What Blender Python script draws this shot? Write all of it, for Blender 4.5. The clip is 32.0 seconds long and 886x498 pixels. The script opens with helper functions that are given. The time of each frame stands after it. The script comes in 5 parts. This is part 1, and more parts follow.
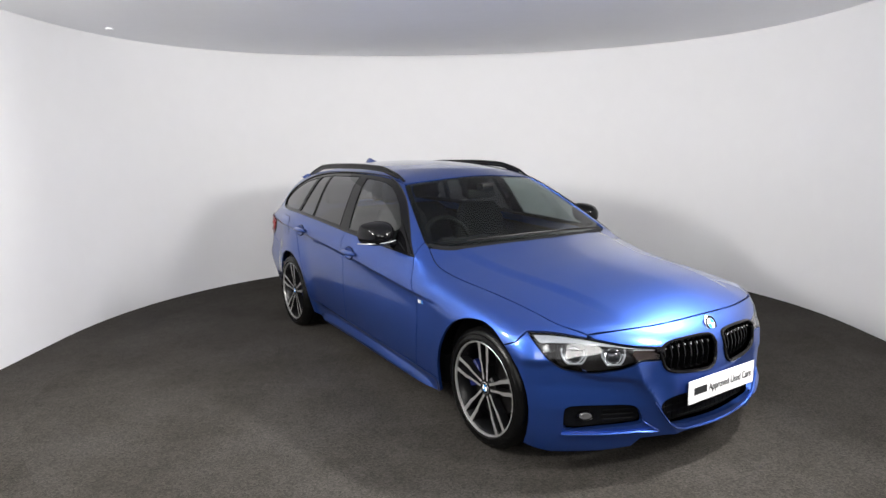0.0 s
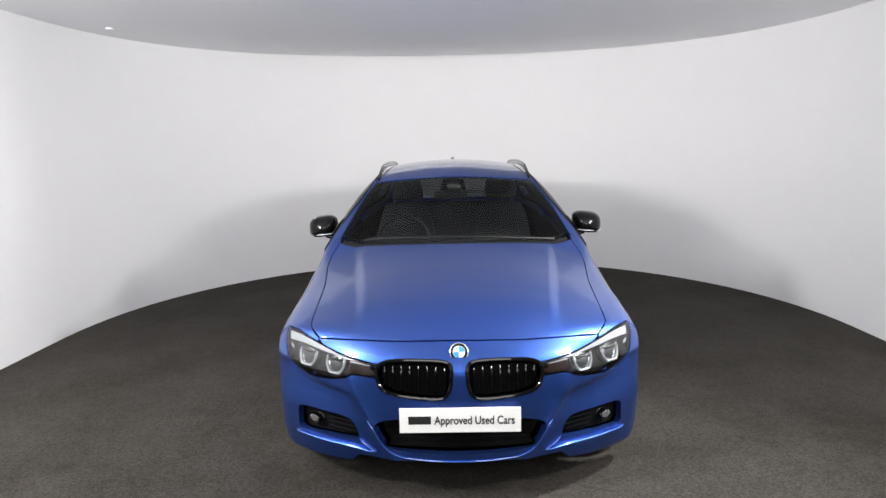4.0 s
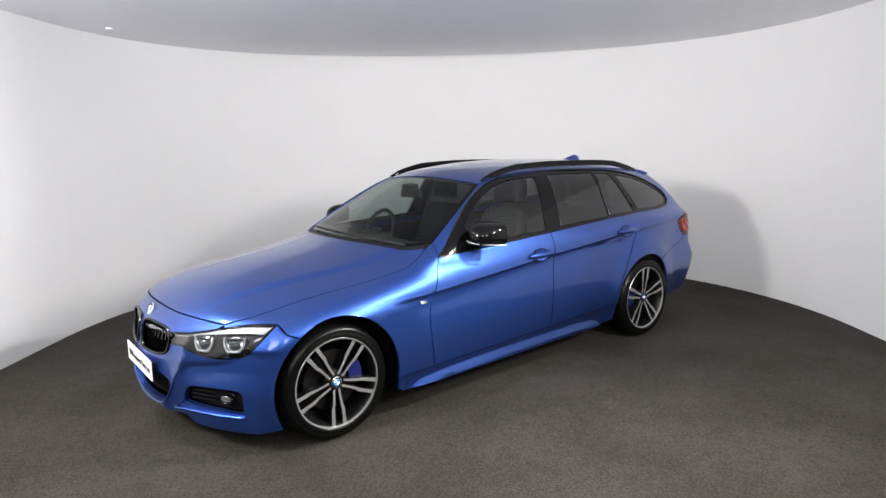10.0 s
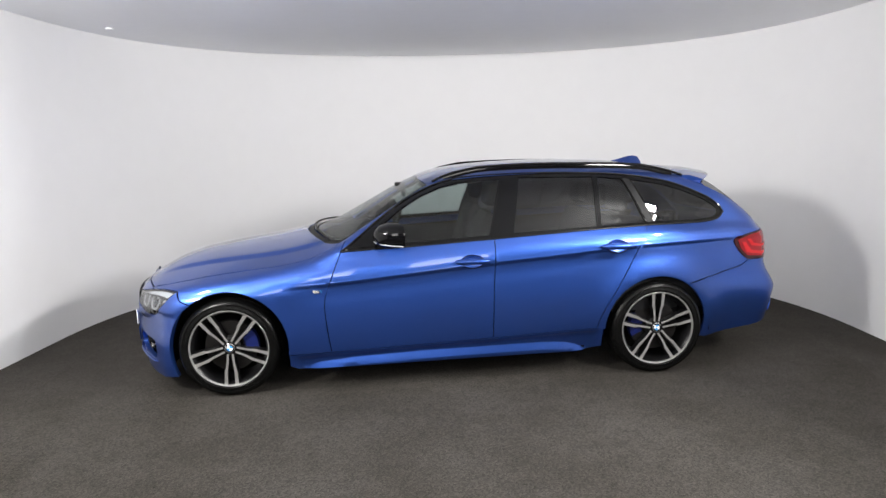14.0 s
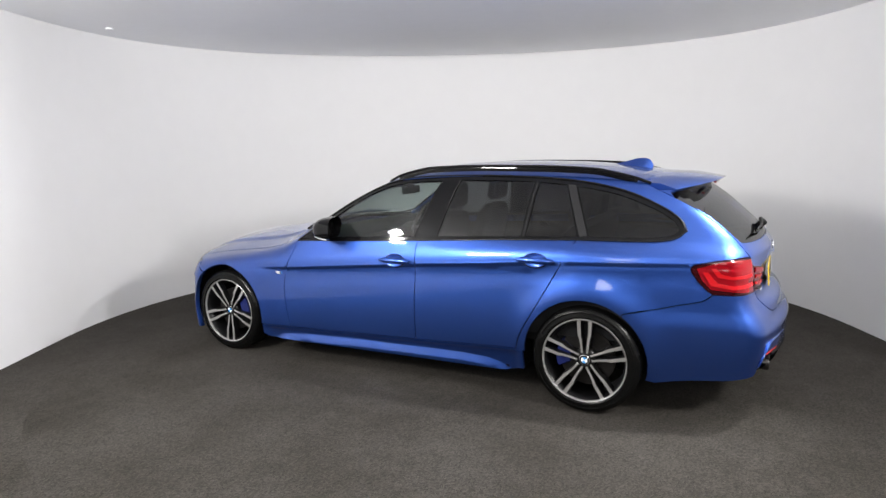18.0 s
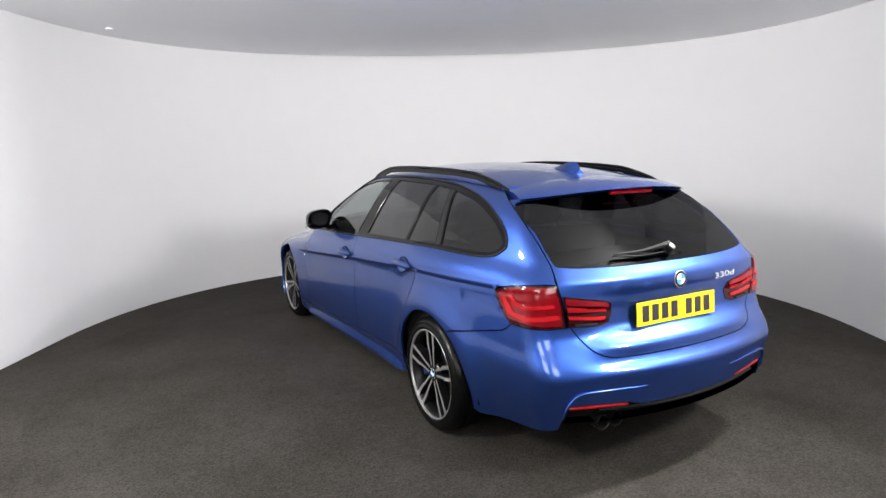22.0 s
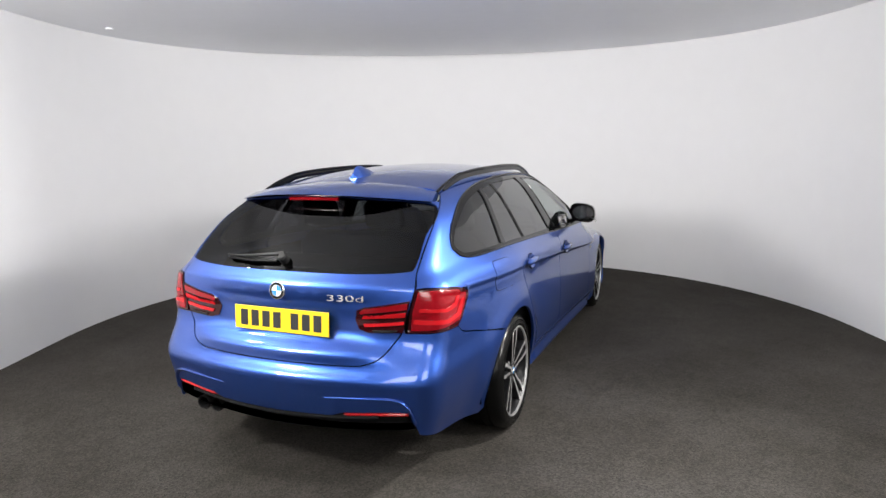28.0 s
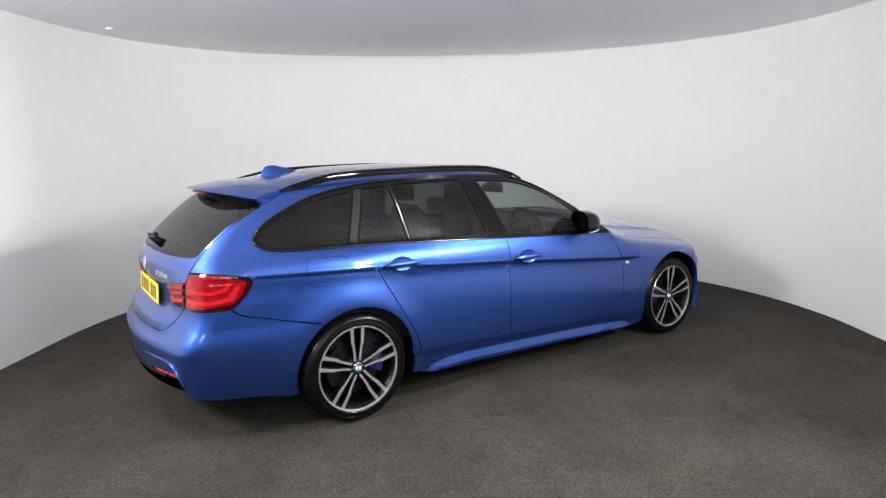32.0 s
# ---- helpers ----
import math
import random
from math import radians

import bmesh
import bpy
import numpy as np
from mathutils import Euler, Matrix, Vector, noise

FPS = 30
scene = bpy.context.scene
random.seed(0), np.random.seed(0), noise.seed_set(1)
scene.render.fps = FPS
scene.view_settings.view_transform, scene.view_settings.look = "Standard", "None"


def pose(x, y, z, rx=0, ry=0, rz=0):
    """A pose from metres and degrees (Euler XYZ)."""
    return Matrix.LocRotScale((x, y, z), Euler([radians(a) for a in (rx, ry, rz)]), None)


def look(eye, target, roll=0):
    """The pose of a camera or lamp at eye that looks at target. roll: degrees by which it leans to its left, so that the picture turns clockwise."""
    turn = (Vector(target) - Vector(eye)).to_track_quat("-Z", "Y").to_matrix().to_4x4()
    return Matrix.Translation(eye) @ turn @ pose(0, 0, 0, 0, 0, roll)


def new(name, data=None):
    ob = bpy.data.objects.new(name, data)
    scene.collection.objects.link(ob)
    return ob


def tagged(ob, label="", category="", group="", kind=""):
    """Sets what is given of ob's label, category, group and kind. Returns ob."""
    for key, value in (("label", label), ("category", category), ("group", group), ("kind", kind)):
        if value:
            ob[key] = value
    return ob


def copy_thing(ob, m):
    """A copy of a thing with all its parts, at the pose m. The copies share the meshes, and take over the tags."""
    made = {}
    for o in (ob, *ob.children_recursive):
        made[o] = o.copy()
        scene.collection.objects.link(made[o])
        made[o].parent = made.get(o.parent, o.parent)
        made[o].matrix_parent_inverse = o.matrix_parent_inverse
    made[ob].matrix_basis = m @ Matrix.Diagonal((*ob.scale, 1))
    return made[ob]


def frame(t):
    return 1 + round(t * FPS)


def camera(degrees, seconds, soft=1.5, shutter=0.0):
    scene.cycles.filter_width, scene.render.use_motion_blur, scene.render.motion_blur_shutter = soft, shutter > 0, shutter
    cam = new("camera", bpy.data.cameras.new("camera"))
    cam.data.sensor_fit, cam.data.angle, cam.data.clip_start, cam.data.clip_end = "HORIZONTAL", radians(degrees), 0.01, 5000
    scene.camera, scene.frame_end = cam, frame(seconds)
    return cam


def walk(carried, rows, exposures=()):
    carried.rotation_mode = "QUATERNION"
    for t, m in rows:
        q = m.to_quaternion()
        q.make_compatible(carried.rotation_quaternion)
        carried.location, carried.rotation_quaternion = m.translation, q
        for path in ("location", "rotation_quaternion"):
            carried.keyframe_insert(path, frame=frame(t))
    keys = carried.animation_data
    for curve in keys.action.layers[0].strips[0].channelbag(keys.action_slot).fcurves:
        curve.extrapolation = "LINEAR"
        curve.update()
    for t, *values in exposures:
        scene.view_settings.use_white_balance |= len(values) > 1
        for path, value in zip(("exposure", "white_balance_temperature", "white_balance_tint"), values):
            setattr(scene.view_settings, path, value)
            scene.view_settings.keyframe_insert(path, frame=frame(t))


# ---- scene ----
from mathutils.geometry import delaunay_2d_cdt

# Camera: it stands still before a round booth, 1.56 m high
cam = camera(70.1, 32.0, soft=1.5)
EYE, AIM, LEAN = (0.0, -4.857, 1.558), (-0.0853, 0.0769, 0.7495), -1.09
walk(cam, [(0.0, look(EYE, AIM, LEAN)), (32.0, look(EYE, AIM, LEAN))])

# The car's heading in degrees, time by time
TURNS = [(0, 303.99), (2, 287.21), (4, 270.22), (6, 253.32), (8, 236.44), (10, 219.27), (12, 202.54), (14, 186.43), (16, 169.84), (18, 152.89), (20, 136.02), (22, 119.11), (24, 102.22), (26, 85.37), (28, 68.53), (30, 51.83), (32, 35.18)]

# ---- light ----
world = bpy.data.worlds.new("world")
scene.world = world
world.use_nodes = True
world.node_tree.nodes["Background"].inputs[0].default_value = (0.75, 0.8, 0.9, 1)
world.node_tree.nodes["Background"].inputs[1].default_value = 0.05
scene.view_settings.exposure = 0.0


def area(name, eye, target, sx, sy, watts, spread, colour=(1, 0.98, 0.95)):
    data = bpy.data.lights.new(name, "AREA")
    data.shape, data.size, data.size_y, data.energy, data.color = "RECTANGLE", sx, sy, watts, colour
    data.spread = radians(spread)
    ob = new(name, data)
    ob.matrix_world = look(eye, target)
    return ob


# six LED panels out of view: two small ones over the sides of the car, two beside the camera and two large soft ones
# added behind it as fill (x, y, z, size, watts, spread, aim)
LAMPS = [(-2.45, -1.6, 2.52, 0.15, 24, 160, (-0.4, -2.5, 0.0)), (2.45, -1.6, 2.52, 0.15, 84, 104, (-1.3, -3.1, 0.0)),
         (-2.75, -3.3, 2.34, 0.48, 142, 155, (1.2, 3.0, 1.9)), (2.75, -3.3, 2.34, 0.48, 112, 155, (-1.2, 3.0, 1.9)),
         (-0.95, -5.3, 2.03, 1.10, 19, 160, (-1.0, 3.4, 2.2)), (0.95, -5.3, 2.03, 1.10, 19, 160, (1.0, 3.4, 2.2))]
for lamp_x, lamp_y, lamp_z, lamp_size, lamp_watts, lamp_spread, lamp_aim in LAMPS:
    area("panel_lamp", (lamp_x * 0.997, lamp_y + 0.008, lamp_z - 0.012), lamp_aim, lamp_size, lamp_size, lamp_watts, lamp_spread)

# ---- materials ----


def material(name, base, rough=0.5, metal=0.0, coat=0.0, spread=0.0, grain=0.0, scale=40.0, bump=0.0, spec=0.5, emit=0.0, alpha=1.0):
    """Principled surface with mottling at two scales and fine relief."""
    m = bpy.data.materials.new(name)
    m.use_nodes = True
    n, l = m.node_tree.nodes, m.node_tree.links
    b = n["Principled BSDF"]
    b.inputs["Base Color"].default_value = (*base, 1)
    b.inputs["Roughness"].default_value, b.inputs["Metallic"].default_value = rough, metal
    b.inputs["Coat Weight"].default_value, b.inputs["Coat Roughness"].default_value = coat, 0.055
    b.inputs["Specular IOR Level"].default_value = spec
    b.inputs["Coat IOR"].default_value = 1.42
    if emit:
        b.inputs["Emission Color"].default_value = (*base, 1)
        b.inputs["Emission Strength"].default_value = emit
    if spread or grain or bump:
        co = n.new("ShaderNodeTexCoord")
        big, small = n.new("ShaderNodeTexNoise"), n.new("ShaderNodeTexNoise")
        big.inputs["Scale"].default_value, small.inputs["Scale"].default_value = scale * 0.06, scale
        big.inputs["Detail"].default_value = small.inputs["Detail"].default_value = 4
        for tex in (big, small):
            l.new(co.outputs["Object"], tex.inputs["Vector"])
        mix = n.new("ShaderNodeMath")
        mix.operation = "MULTIPLY_ADD"
        l.new(big.outputs["Fac"], mix.inputs[0])
        mix.inputs[1].default_value = spread * 2
        sub = n.new("ShaderNodeMath")
        sub.operation = "MULTIPLY_ADD"
        l.new(small.outputs["Fac"], sub.inputs[0])
        sub.inputs[1].default_value, sub.inputs[2].default_value = grain * 2, 1 - grain - spread
        l.new(sub.outputs[0], mix.inputs[2])
        hsv = n.new("ShaderNodeHueSaturation")
        hsv.inputs["Color"].default_value = (*base, 1)
        l.new(mix.outputs[0], hsv.inputs["Value"])
        l.new(hsv.outputs[0], b.inputs["Base Color"])
        if bump:
            bp = n.new("ShaderNodeBump")
            bp.inputs["Strength"].default_value, bp.inputs["Distance"].default_value = bump, 0.004
            l.new(small.outputs["Fac"], bp.inputs["Height"])
            l.new(bp.outputs[0], b.inputs["Normal"])
    return m


def glass(name, tint, gloss_rough=0.0, steepness=3.0, rise=0.88, least=0.055):
    """A thin pane: tinted see-through with Fresnel gloss."""
    m = bpy.data.materials.new(name)
    m.use_nodes = True
    n, l = m.node_tree.nodes, m.node_tree.links
    n.remove(n["Principled BSDF"])
    clear, gloss, mix, fr = (n.new("ShaderNodeBsdfTransparent"), n.new("ShaderNodeBsdfGlossy"),
                             n.new("ShaderNodeMixShader"), n.new("ShaderNodeLayerWeight"))
    clear.inputs[0].default_value = (*tint, 1)
    gloss.inputs["Roughness"].default_value = gloss_rough
    fr.inputs["Blend"].default_value = 0.5
    steep, gain = n.new("ShaderNodeMath"), n.new("ShaderNodeMath")
    steep.operation, gain.operation = "POWER", "MULTIPLY_ADD"
    steep.inputs[1].default_value, gain.inputs[1].default_value, gain.inputs[2].default_value = steepness, rise, least
    l.new(fr.outputs["Facing"], steep.inputs[0])
    l.new(steep.outputs[0], gain.inputs[0])
    l.new(gain.outputs[0], mix.inputs[0])
    l.new(clear.outputs[0], mix.inputs[1])
    l.new(gloss.outputs[0], mix.inputs[2])
    l.new(mix.outputs[0], n["Material Output"].inputs[0])
    return m


def carpet(name, base):
    """Short dark pile: speckled tufts, trodden patches and faint brown stains."""
    m = material(name, base, 0.95, spec=0.12)
    n, l = m.node_tree.nodes, m.node_tree.links
    b, co = n["Principled BSDF"], n.new("ShaderNodeTexCoord")
    tuft, patch, stain = n.new("ShaderNodeTexVoronoi"), n.new("ShaderNodeTexNoise"), n.new("ShaderNodeTexNoise")
    tuft.inputs["Scale"].default_value, patch.inputs["Scale"].default_value, stain.inputs["Scale"].default_value = 130, 9.0, 1.5
    patch.inputs["Detail"].default_value, stain.inputs["Detail"].default_value = 5, 3
    for tex in (tuft, patch, stain):
        l.new(co.outputs["Object"], tex.inputs["Vector"])
    steps = []
    for out, gain, base_value in ((tuft.outputs["Color"], 1.0, 0.5), (patch.outputs["Fac"], 0.5, 0.75), (stain.outputs["Fac"], 1.1, 0.45)):
        k = n.new("ShaderNodeMath")
        k.operation = "MULTIPLY_ADD"
        k.inputs[1].default_value, k.inputs[2].default_value = gain, base_value
        l.new(out, k.inputs[0])
        steps.append(k)
    one, two = n.new("ShaderNodeMath"), n.new("ShaderNodeMath")
    one.operation = two.operation = "MULTIPLY"
    l.new(steps[0].outputs[0], one.inputs[0])
    l.new(steps[1].outputs[0], one.inputs[1])
    l.new(one.outputs[0], two.inputs[0])
    l.new(steps[2].outputs[0], two.inputs[1])
    tone = n.new("ShaderNodeMixRGB")
    tone.inputs[1].default_value, tone.inputs[2].default_value = (base[0], base[1] * 0.96, base[2] * 0.88, 1), (base[0] * 0.97, base[1], base[2] * 1.06, 1)
    l.new(stain.outputs["Fac"], tone.inputs[0])
    hsv = n.new("ShaderNodeHueSaturation")
    l.new(tone.outputs[0], hsv.inputs["Color"])
    l.new(two.outputs[0], hsv.inputs["Value"])
    l.new(hsv.outputs[0], b.inputs["Base Color"])
    bp = n.new("ShaderNodeBump")
    bp.inputs["Strength"].default_value, bp.inputs["Distance"].default_value = 0.5, 0.003
    l.new(tuft.outputs["Distance"], bp.inputs["Height"])
    l.new(bp.outputs[0], b.inputs["Normal"])
    return m


PAINT = material("blue_metallic_paint", (0.024, 0.073, 0.318), 0.385, 0.90, coat=1.0, spread=0.02, grain=0.10, scale=900)
BLACK = material("gloss_black", (0.003, 0.003, 0.0035), 0.06, spec=0.22, coat=0.0, spread=0.02, grain=0.03, scale=60)
TRIM = material("gloss_black_trim", (0.006, 0.006, 0.007), 0.16, spec=0.4, coat=0.0, spread=0.02, grain=0.03)
PLASTIC = material("black_plastic", (0.005, 0.005, 0.0055), 0.5, spec=0.22, spread=0.1, grain=0.2, scale=300, bump=0.1)
RUBBER = material("tyre_rubber", (0.003, 0.003, 0.003), 0.26, spec=0.14, spread=0.1, grain=0.15, scale=120, bump=0.15)
DARK = material("dark_cavity", (0.004, 0.004, 0.0045), 0.85, spec=0.1, spread=0.1, grain=0.1, scale=30)
ALLOY = material("machined_alloy", (0.46, 0.455, 0.45), 0.28, 0.75, spread=0.03, grain=0.08, scale=250)
GREYM = material("dark_grey_rim_paint", (0.0035, 0.0035, 0.004), 0.32, 0.0, coat=0.0, spec=0.25, spread=0.05, grain=0.05, scale=80)
IRON = material("brake_iron", (0.035, 0.033, 0.033), 0.35, 0.9, spread=0.1, grain=0.15, scale=150)
CALIPER = material("blue_caliper_paint", (0.004, 0.010, 0.085), 0.3, 0.1, coat=0.5, spread=0.03, grain=0.03)
CHROME = material("chrome", (0.78, 0.78, 0.79), 0.14, 0.75, spread=0.01, grain=0.02)
MIRROR = material("mirror_glass", (0.12, 0.12, 0.125), 0.04, 1.0, spread=0.01, grain=0.01)
SATIN = material("satin_grey_trim", (0.013, 0.013, 0.014), 0.4, 0.0, spec=0.15, spread=0.03, grain=0.05)
WHITE = material("white_card", (0.80, 0.80, 0.80), 0.45, spread=0.01, grain=0.01)
INK = material("black_ink", (0.012, 0.012, 0.014), 0.5, spread=0.02, grain=0.02)
YELLOW = material("yellow_plate", (0.80, 0.53, 0.01), 0.35, spread=0.02, grain=0.02)
LOGOBLUE = material("enamel_blue", (0.03, 0.22, 0.55), 0.2, coat=0.8, spread=0.01, grain=0.01)
ENAMEL = material("enamel_white", (0.8, 0.8, 0.82), 0.2, coat=0.8, spread=0.01, grain=0.01)
LAMPRED = material("red_lens", (0.15, 0.002, 0.005), 0.16, spec=0.35, coat=0.3, spread=0.03, grain=0.05, scale=90)
LAMPDARK = material("smoked_red_lens", (0.022, 0.002, 0.003), 0.1, spec=0.35, coat=0.3, spread=0.03, grain=0.05, scale=90)
LAMPBAR = material("bright_red_light_bar", (0.33, 0.005, 0.008), 0.25, spec=0.3, coat=0.3, spread=0.03, grain=0.03)
CLOTH = material("dark_seat_cloth", (0.009, 0.009, 0.010), 0.85, spec=0.15, spread=0.1, grain=0.08, scale=40)
LINER = material("grey_headliner", (0.14, 0.14, 0.14), 0.9, spread=0.04, grain=0.08, scale=150)
FOG = material("fog_lamp_glass", (0.20, 0.20, 0.21), 0.15, 0.6, coat=0.8, spread=0.1, grain=0.15, scale=200)
CURTAIN = material("grey_end_wall_paint", (0.08, 0.08, 0.083), 0.8, spread=0.03, grain=0.03, scale=8)
HOUSING = material("headlamp_housing", (0.018, 0.016, 0.016), 0.25, 0.2, spread=0.05, grain=0.05)
DRL = material("light_guide", (0.36, 0.37, 0.38), 0.30, 0.2, coat=0.6, spread=0.02, grain=0.02)
CLEAR = glass("clear_window_glass", (0.55, 0.61, 0.595))
# windscreen: the mirrored ceiling is dimmed by weaker gloss than plain glass
SCREEN = glass("weak_gloss_windscreen_glass", (0.50, 0.56, 0.54), 0.0, 5.0, 0.80, 0.025)
TINT = glass("tinted_window_glass", (0.11, 0.11, 0.118))
REAR_TINT = glass("tinted_rear_glass", (0.10, 0.10, 0.107), 0.02, 3.5, 0.65, 0.028)
BROWN = material("dark_brown_lens", (0.020, 0.009, 0.006), 0.12, coat=0.8, spread=0.03, grain=0.03)
PROJ = material("projector_glass", (0.03, 0.032, 0.035), 0.05, 0.3, coat=1.0, spread=0.02, grain=0.02)
LENS = glass("clear_lens", (0.86, 0.88, 0.9))
WALL = material("white_wall_paint", (0.71, 0.71, 0.722), 0.7, spread=0.015, grain=0.02, scale=6, bump=0.02)
CEIL = material("white_ceiling_panel", (0.86, 0.865, 0.89), 0.6, spread=0.03, grain=0.02, scale=8)
CARPET = carpet("dark_grey_carpet", (0.0315, 0.0285, 0.0252))
GLOW = material("lamp_diffuser", (1.0, 0.98, 0.95), 0.5, emit=4.0)

# ---- building helpers ----


def link(name, mesh, mat, parent=None, label=""):
    ob = new(name, mesh)
    if mat:
        mesh.materials.append(mat)
    if parent:
        ob.parent = parent
    if label:
        ob["label"] = label
    return ob


def part(name, bm, mat, parent=None, label="", smooth=True, sharp=35):
    me = bpy.data.meshes.new(name)
    bmesh.ops.recalc_face_normals(bm, faces=bm.faces)
    for f in bm.faces:
        f.smooth = smooth
    for e in bm.edges:
        if len(e.link_faces) == 2 and e.calc_face_angle(0) > radians(sharp):
            e.smooth = False
    bm.to_mesh(me)
    bm.free()
    return link(name, me, mat, parent, label)


def box(bm, x0, x1, y0, y1, z0, z1, bevel=0.0):
    r = bmesh.ops.create_cube(bm, size=1, matrix=Matrix.Translation(((x0 + x1) / 2, (y0 + y1) / 2, (z0 + z1) / 2))
                              @ Matrix.Diagonal((x1 - x0, y1 - y0, z1 - z0, 1)))
    if bevel:
        edges = list({e for v in r["verts"] for e in v.link_edges})
        bmesh.ops.bevel(bm, geom=edges, offset=bevel, segments=2, affect="EDGES", profile=0.6)
    return r["verts"]


def lathe(bm, profile, n=48, axis="y"):
    """Turns (radius, along) pairs round the y axis; ends stay open unless the radius is 0."""
    rings = []
    for r, s in profile:
        ring = []
        for k in range(n):
            a = 2 * math.pi * k / n
            ring.append(bm.verts.new((r * math.cos(a), s, r * math.sin(a)) if axis == "y" else
                                     ((s, r * math.cos(a), r * math.sin(a)) if axis == "x" else (r * math.cos(a), r * math.sin(a), s))))
        rings.append(ring)
    for a, b in zip(rings, rings[1:]):
        for k in range(n):
            bm.faces.new((a[k], a[(k + 1) % n], b[(k + 1) % n], b[k]))
    for ring, r in ((rings[0], profile[0][0]), (rings[-1], profile[-1][0])):
        if r < 1e-3:
            bmesh.ops.pointmerge(bm, verts=ring, merge_co=sum((v.co for v in ring), Vector()) / n)
    return bm


def tube(bm, points, radius, n=8, flat=1.0):
    """A closed bar swept along the points; flat squeezes it in z."""
    pts = [Vector(p) for p in points]
    rings = []
    for i, p in enumerate(pts):
        d = (pts[min(i + 1, len(pts) - 1)] - pts[max(i - 1, 0)]).normalized()
        side = d.cross(Vector((0, 0, 1)))
        side = side.normalized() if side.length > 1e-4 else Vector((1, 0, 0))
        up = side.cross(d)
        r = radius[i] if isinstance(radius, (list, tuple)) else radius
        rings.append([bm.verts.new(p + side * r * math.cos(2 * math.pi * k / n) + up * r * flat * math.sin(2 * math.pi * k / n)) for k in range(n)])
    for a, b in zip(rings, rings[1:]):
        for k in range(n):
            bm.faces.new((a[k], a[(k + 1) % n], b[(k + 1) % n], b[k]))
    bm.faces.new(rings[0])
    bm.faces.new(rings[-1])
    return bm


def curve(pairs):
    """A smooth function through (x, value) pairs."""
    xs, ys = np.array([p[0] for p in pairs], float), np.array([p[1] for p in pairs], float)
    h, d = np.diff(xs), np.diff(ys) / np.diff(xs)
    m = np.empty_like(ys)
    m[0], m[-1] = d[0], d[-1]
    m[1:-1] = (d[:-1] * h[1:] + d[1:] * h[:-1]) / (h[:-1] + h[1:])

    def f(x):
        x = np.asarray(x, float)
        c = np.clip(x, xs[0], xs[-1])
        i = np.clip(np.searchsorted(xs, c, side="right") - 1, 0, len(xs) - 2)
        s = (c - xs[i]) / h[i]
        v = (ys[i] * (1 + 2 * s) * (1 - s) ** 2 + m[i] * h[i] * s * (1 - s) ** 2
             + ys[i + 1] * s * s * (3 - 2 * s) + m[i + 1] * h[i] * s * s * (s - 1))
        return v + np.where(x < xs[0], (x - xs[0]) * m[0], 0) + np.where(x > xs[-1], (x - xs[-1]) * m[-1], 0)
    return f


# ---- the car's surface ----
# Car axes: x forward, y to its left, z up; the origin lies on the ground midway between the axles.
WIDTH = curve([(-2.5, 0.715), (-2.3, 0.752), (-2.1, 0.777), (-1.9, 0.803), (-1.6, 0.852), (-1.4, 0.869), (-1.0, 0.876), (-0.3, 0.885),
               (0.3, 0.897), (0.84, 0.907), (1.4, 0.908), (1.7, 0.897), (2.0, 0.86), (2.2, 0.80)])
CREASE = curve([(-2.2, 0.925), (-1.9, 0.913), (-1.2, 0.885), (-0.8, 0.85), (-0.3, 0.812), (0.3, 0.758), (0.8, 0.715), (1.4, 0.69), (2.1, 0.66)])
SIDE = curve([(-0.75, -0.09), (-0.62, -0.052), (-0.55, -0.033), (-0.45, -0.016), (-0.36, -0.0085), (-0.27, -0.006), (-0.15, -0.0095), (-0.05, -0.0145), (-0.018, -0.012), (-0.004, 0.0),
              (0.012, -0.001), (0.05, -0.007), (0.1, -0.022), (0.16, -0.05), (0.22, -0.085), (0.4, -0.20)])
# the same side without its crease, for the front wings
SMOOTH_SIDE = curve([(-0.75, -0.09), (-0.62, -0.052), (-0.55, -0.033), (-0.45, -0.016), (-0.36, -0.0085), (-0.27, -0.006), (-0.15, -0.0065), (-0.05, -0.006), (0.0, -0.007),
                     (0.05, -0.013), (0.1, -0.026), (0.16, -0.052), (0.22, -0.085), (0.4, -0.20)])
BONNET = curve([(-2.3, 1.06), (-1.9, 1.115), (-1.3, 1.138), (-0.3, 1.09), (0.3, 1.06), (0.6, 1.04), (0.75, 1.022), (0.88, 0.995), (1.03, 0.958), (1.2, 0.926), (1.405, 0.896), (1.6, 0.865), (1.8, 0.822),
                (1.9, 0.787), (2.0, 0.737), (2.08, 0.686), (2.16, 0.62)])
NOSE = curve([(0.08, 2.12), (0.14, 2.15), (0.2, 2.16), (0.3, 2.165), (0.45, 2.165), (0.55, 2.158), (0.64, 2.15), (0.70, 2.125), (0.8, 2.04)])
TAIL = curve([(0.1, -2.33), (0.2, -2.385), (0.35, -2.413), (0.5, -2.433), (0.54, -2.436), (0.553, -2.434), (0.566, -2.426), (0.585, -2.406), (0.605, -2.395), (0.635, -2.391), (0.655, -2.387), (0.666, -2.379), (0.70, -2.338), (0.78, -2.325), (0.85, -2.325),
              (0.92, -2.321), (0.95, -2.317), (0.962, -2.310), (0.98, -2.296), (1.03, -2.262), (1.15, -2.14), (1.30, -1.965), (1.45, -1.79)])
TAIL_CORNER = curve([(0.1, -2.33), (0.2, -2.385), (0.35, -2.413), (0.5, -2.433), (0.54, -2.435), (0.565, -2.426), (0.62, -2.392), (0.66, -2.362), (0.70, -2.338), (0.78, -2.325)])
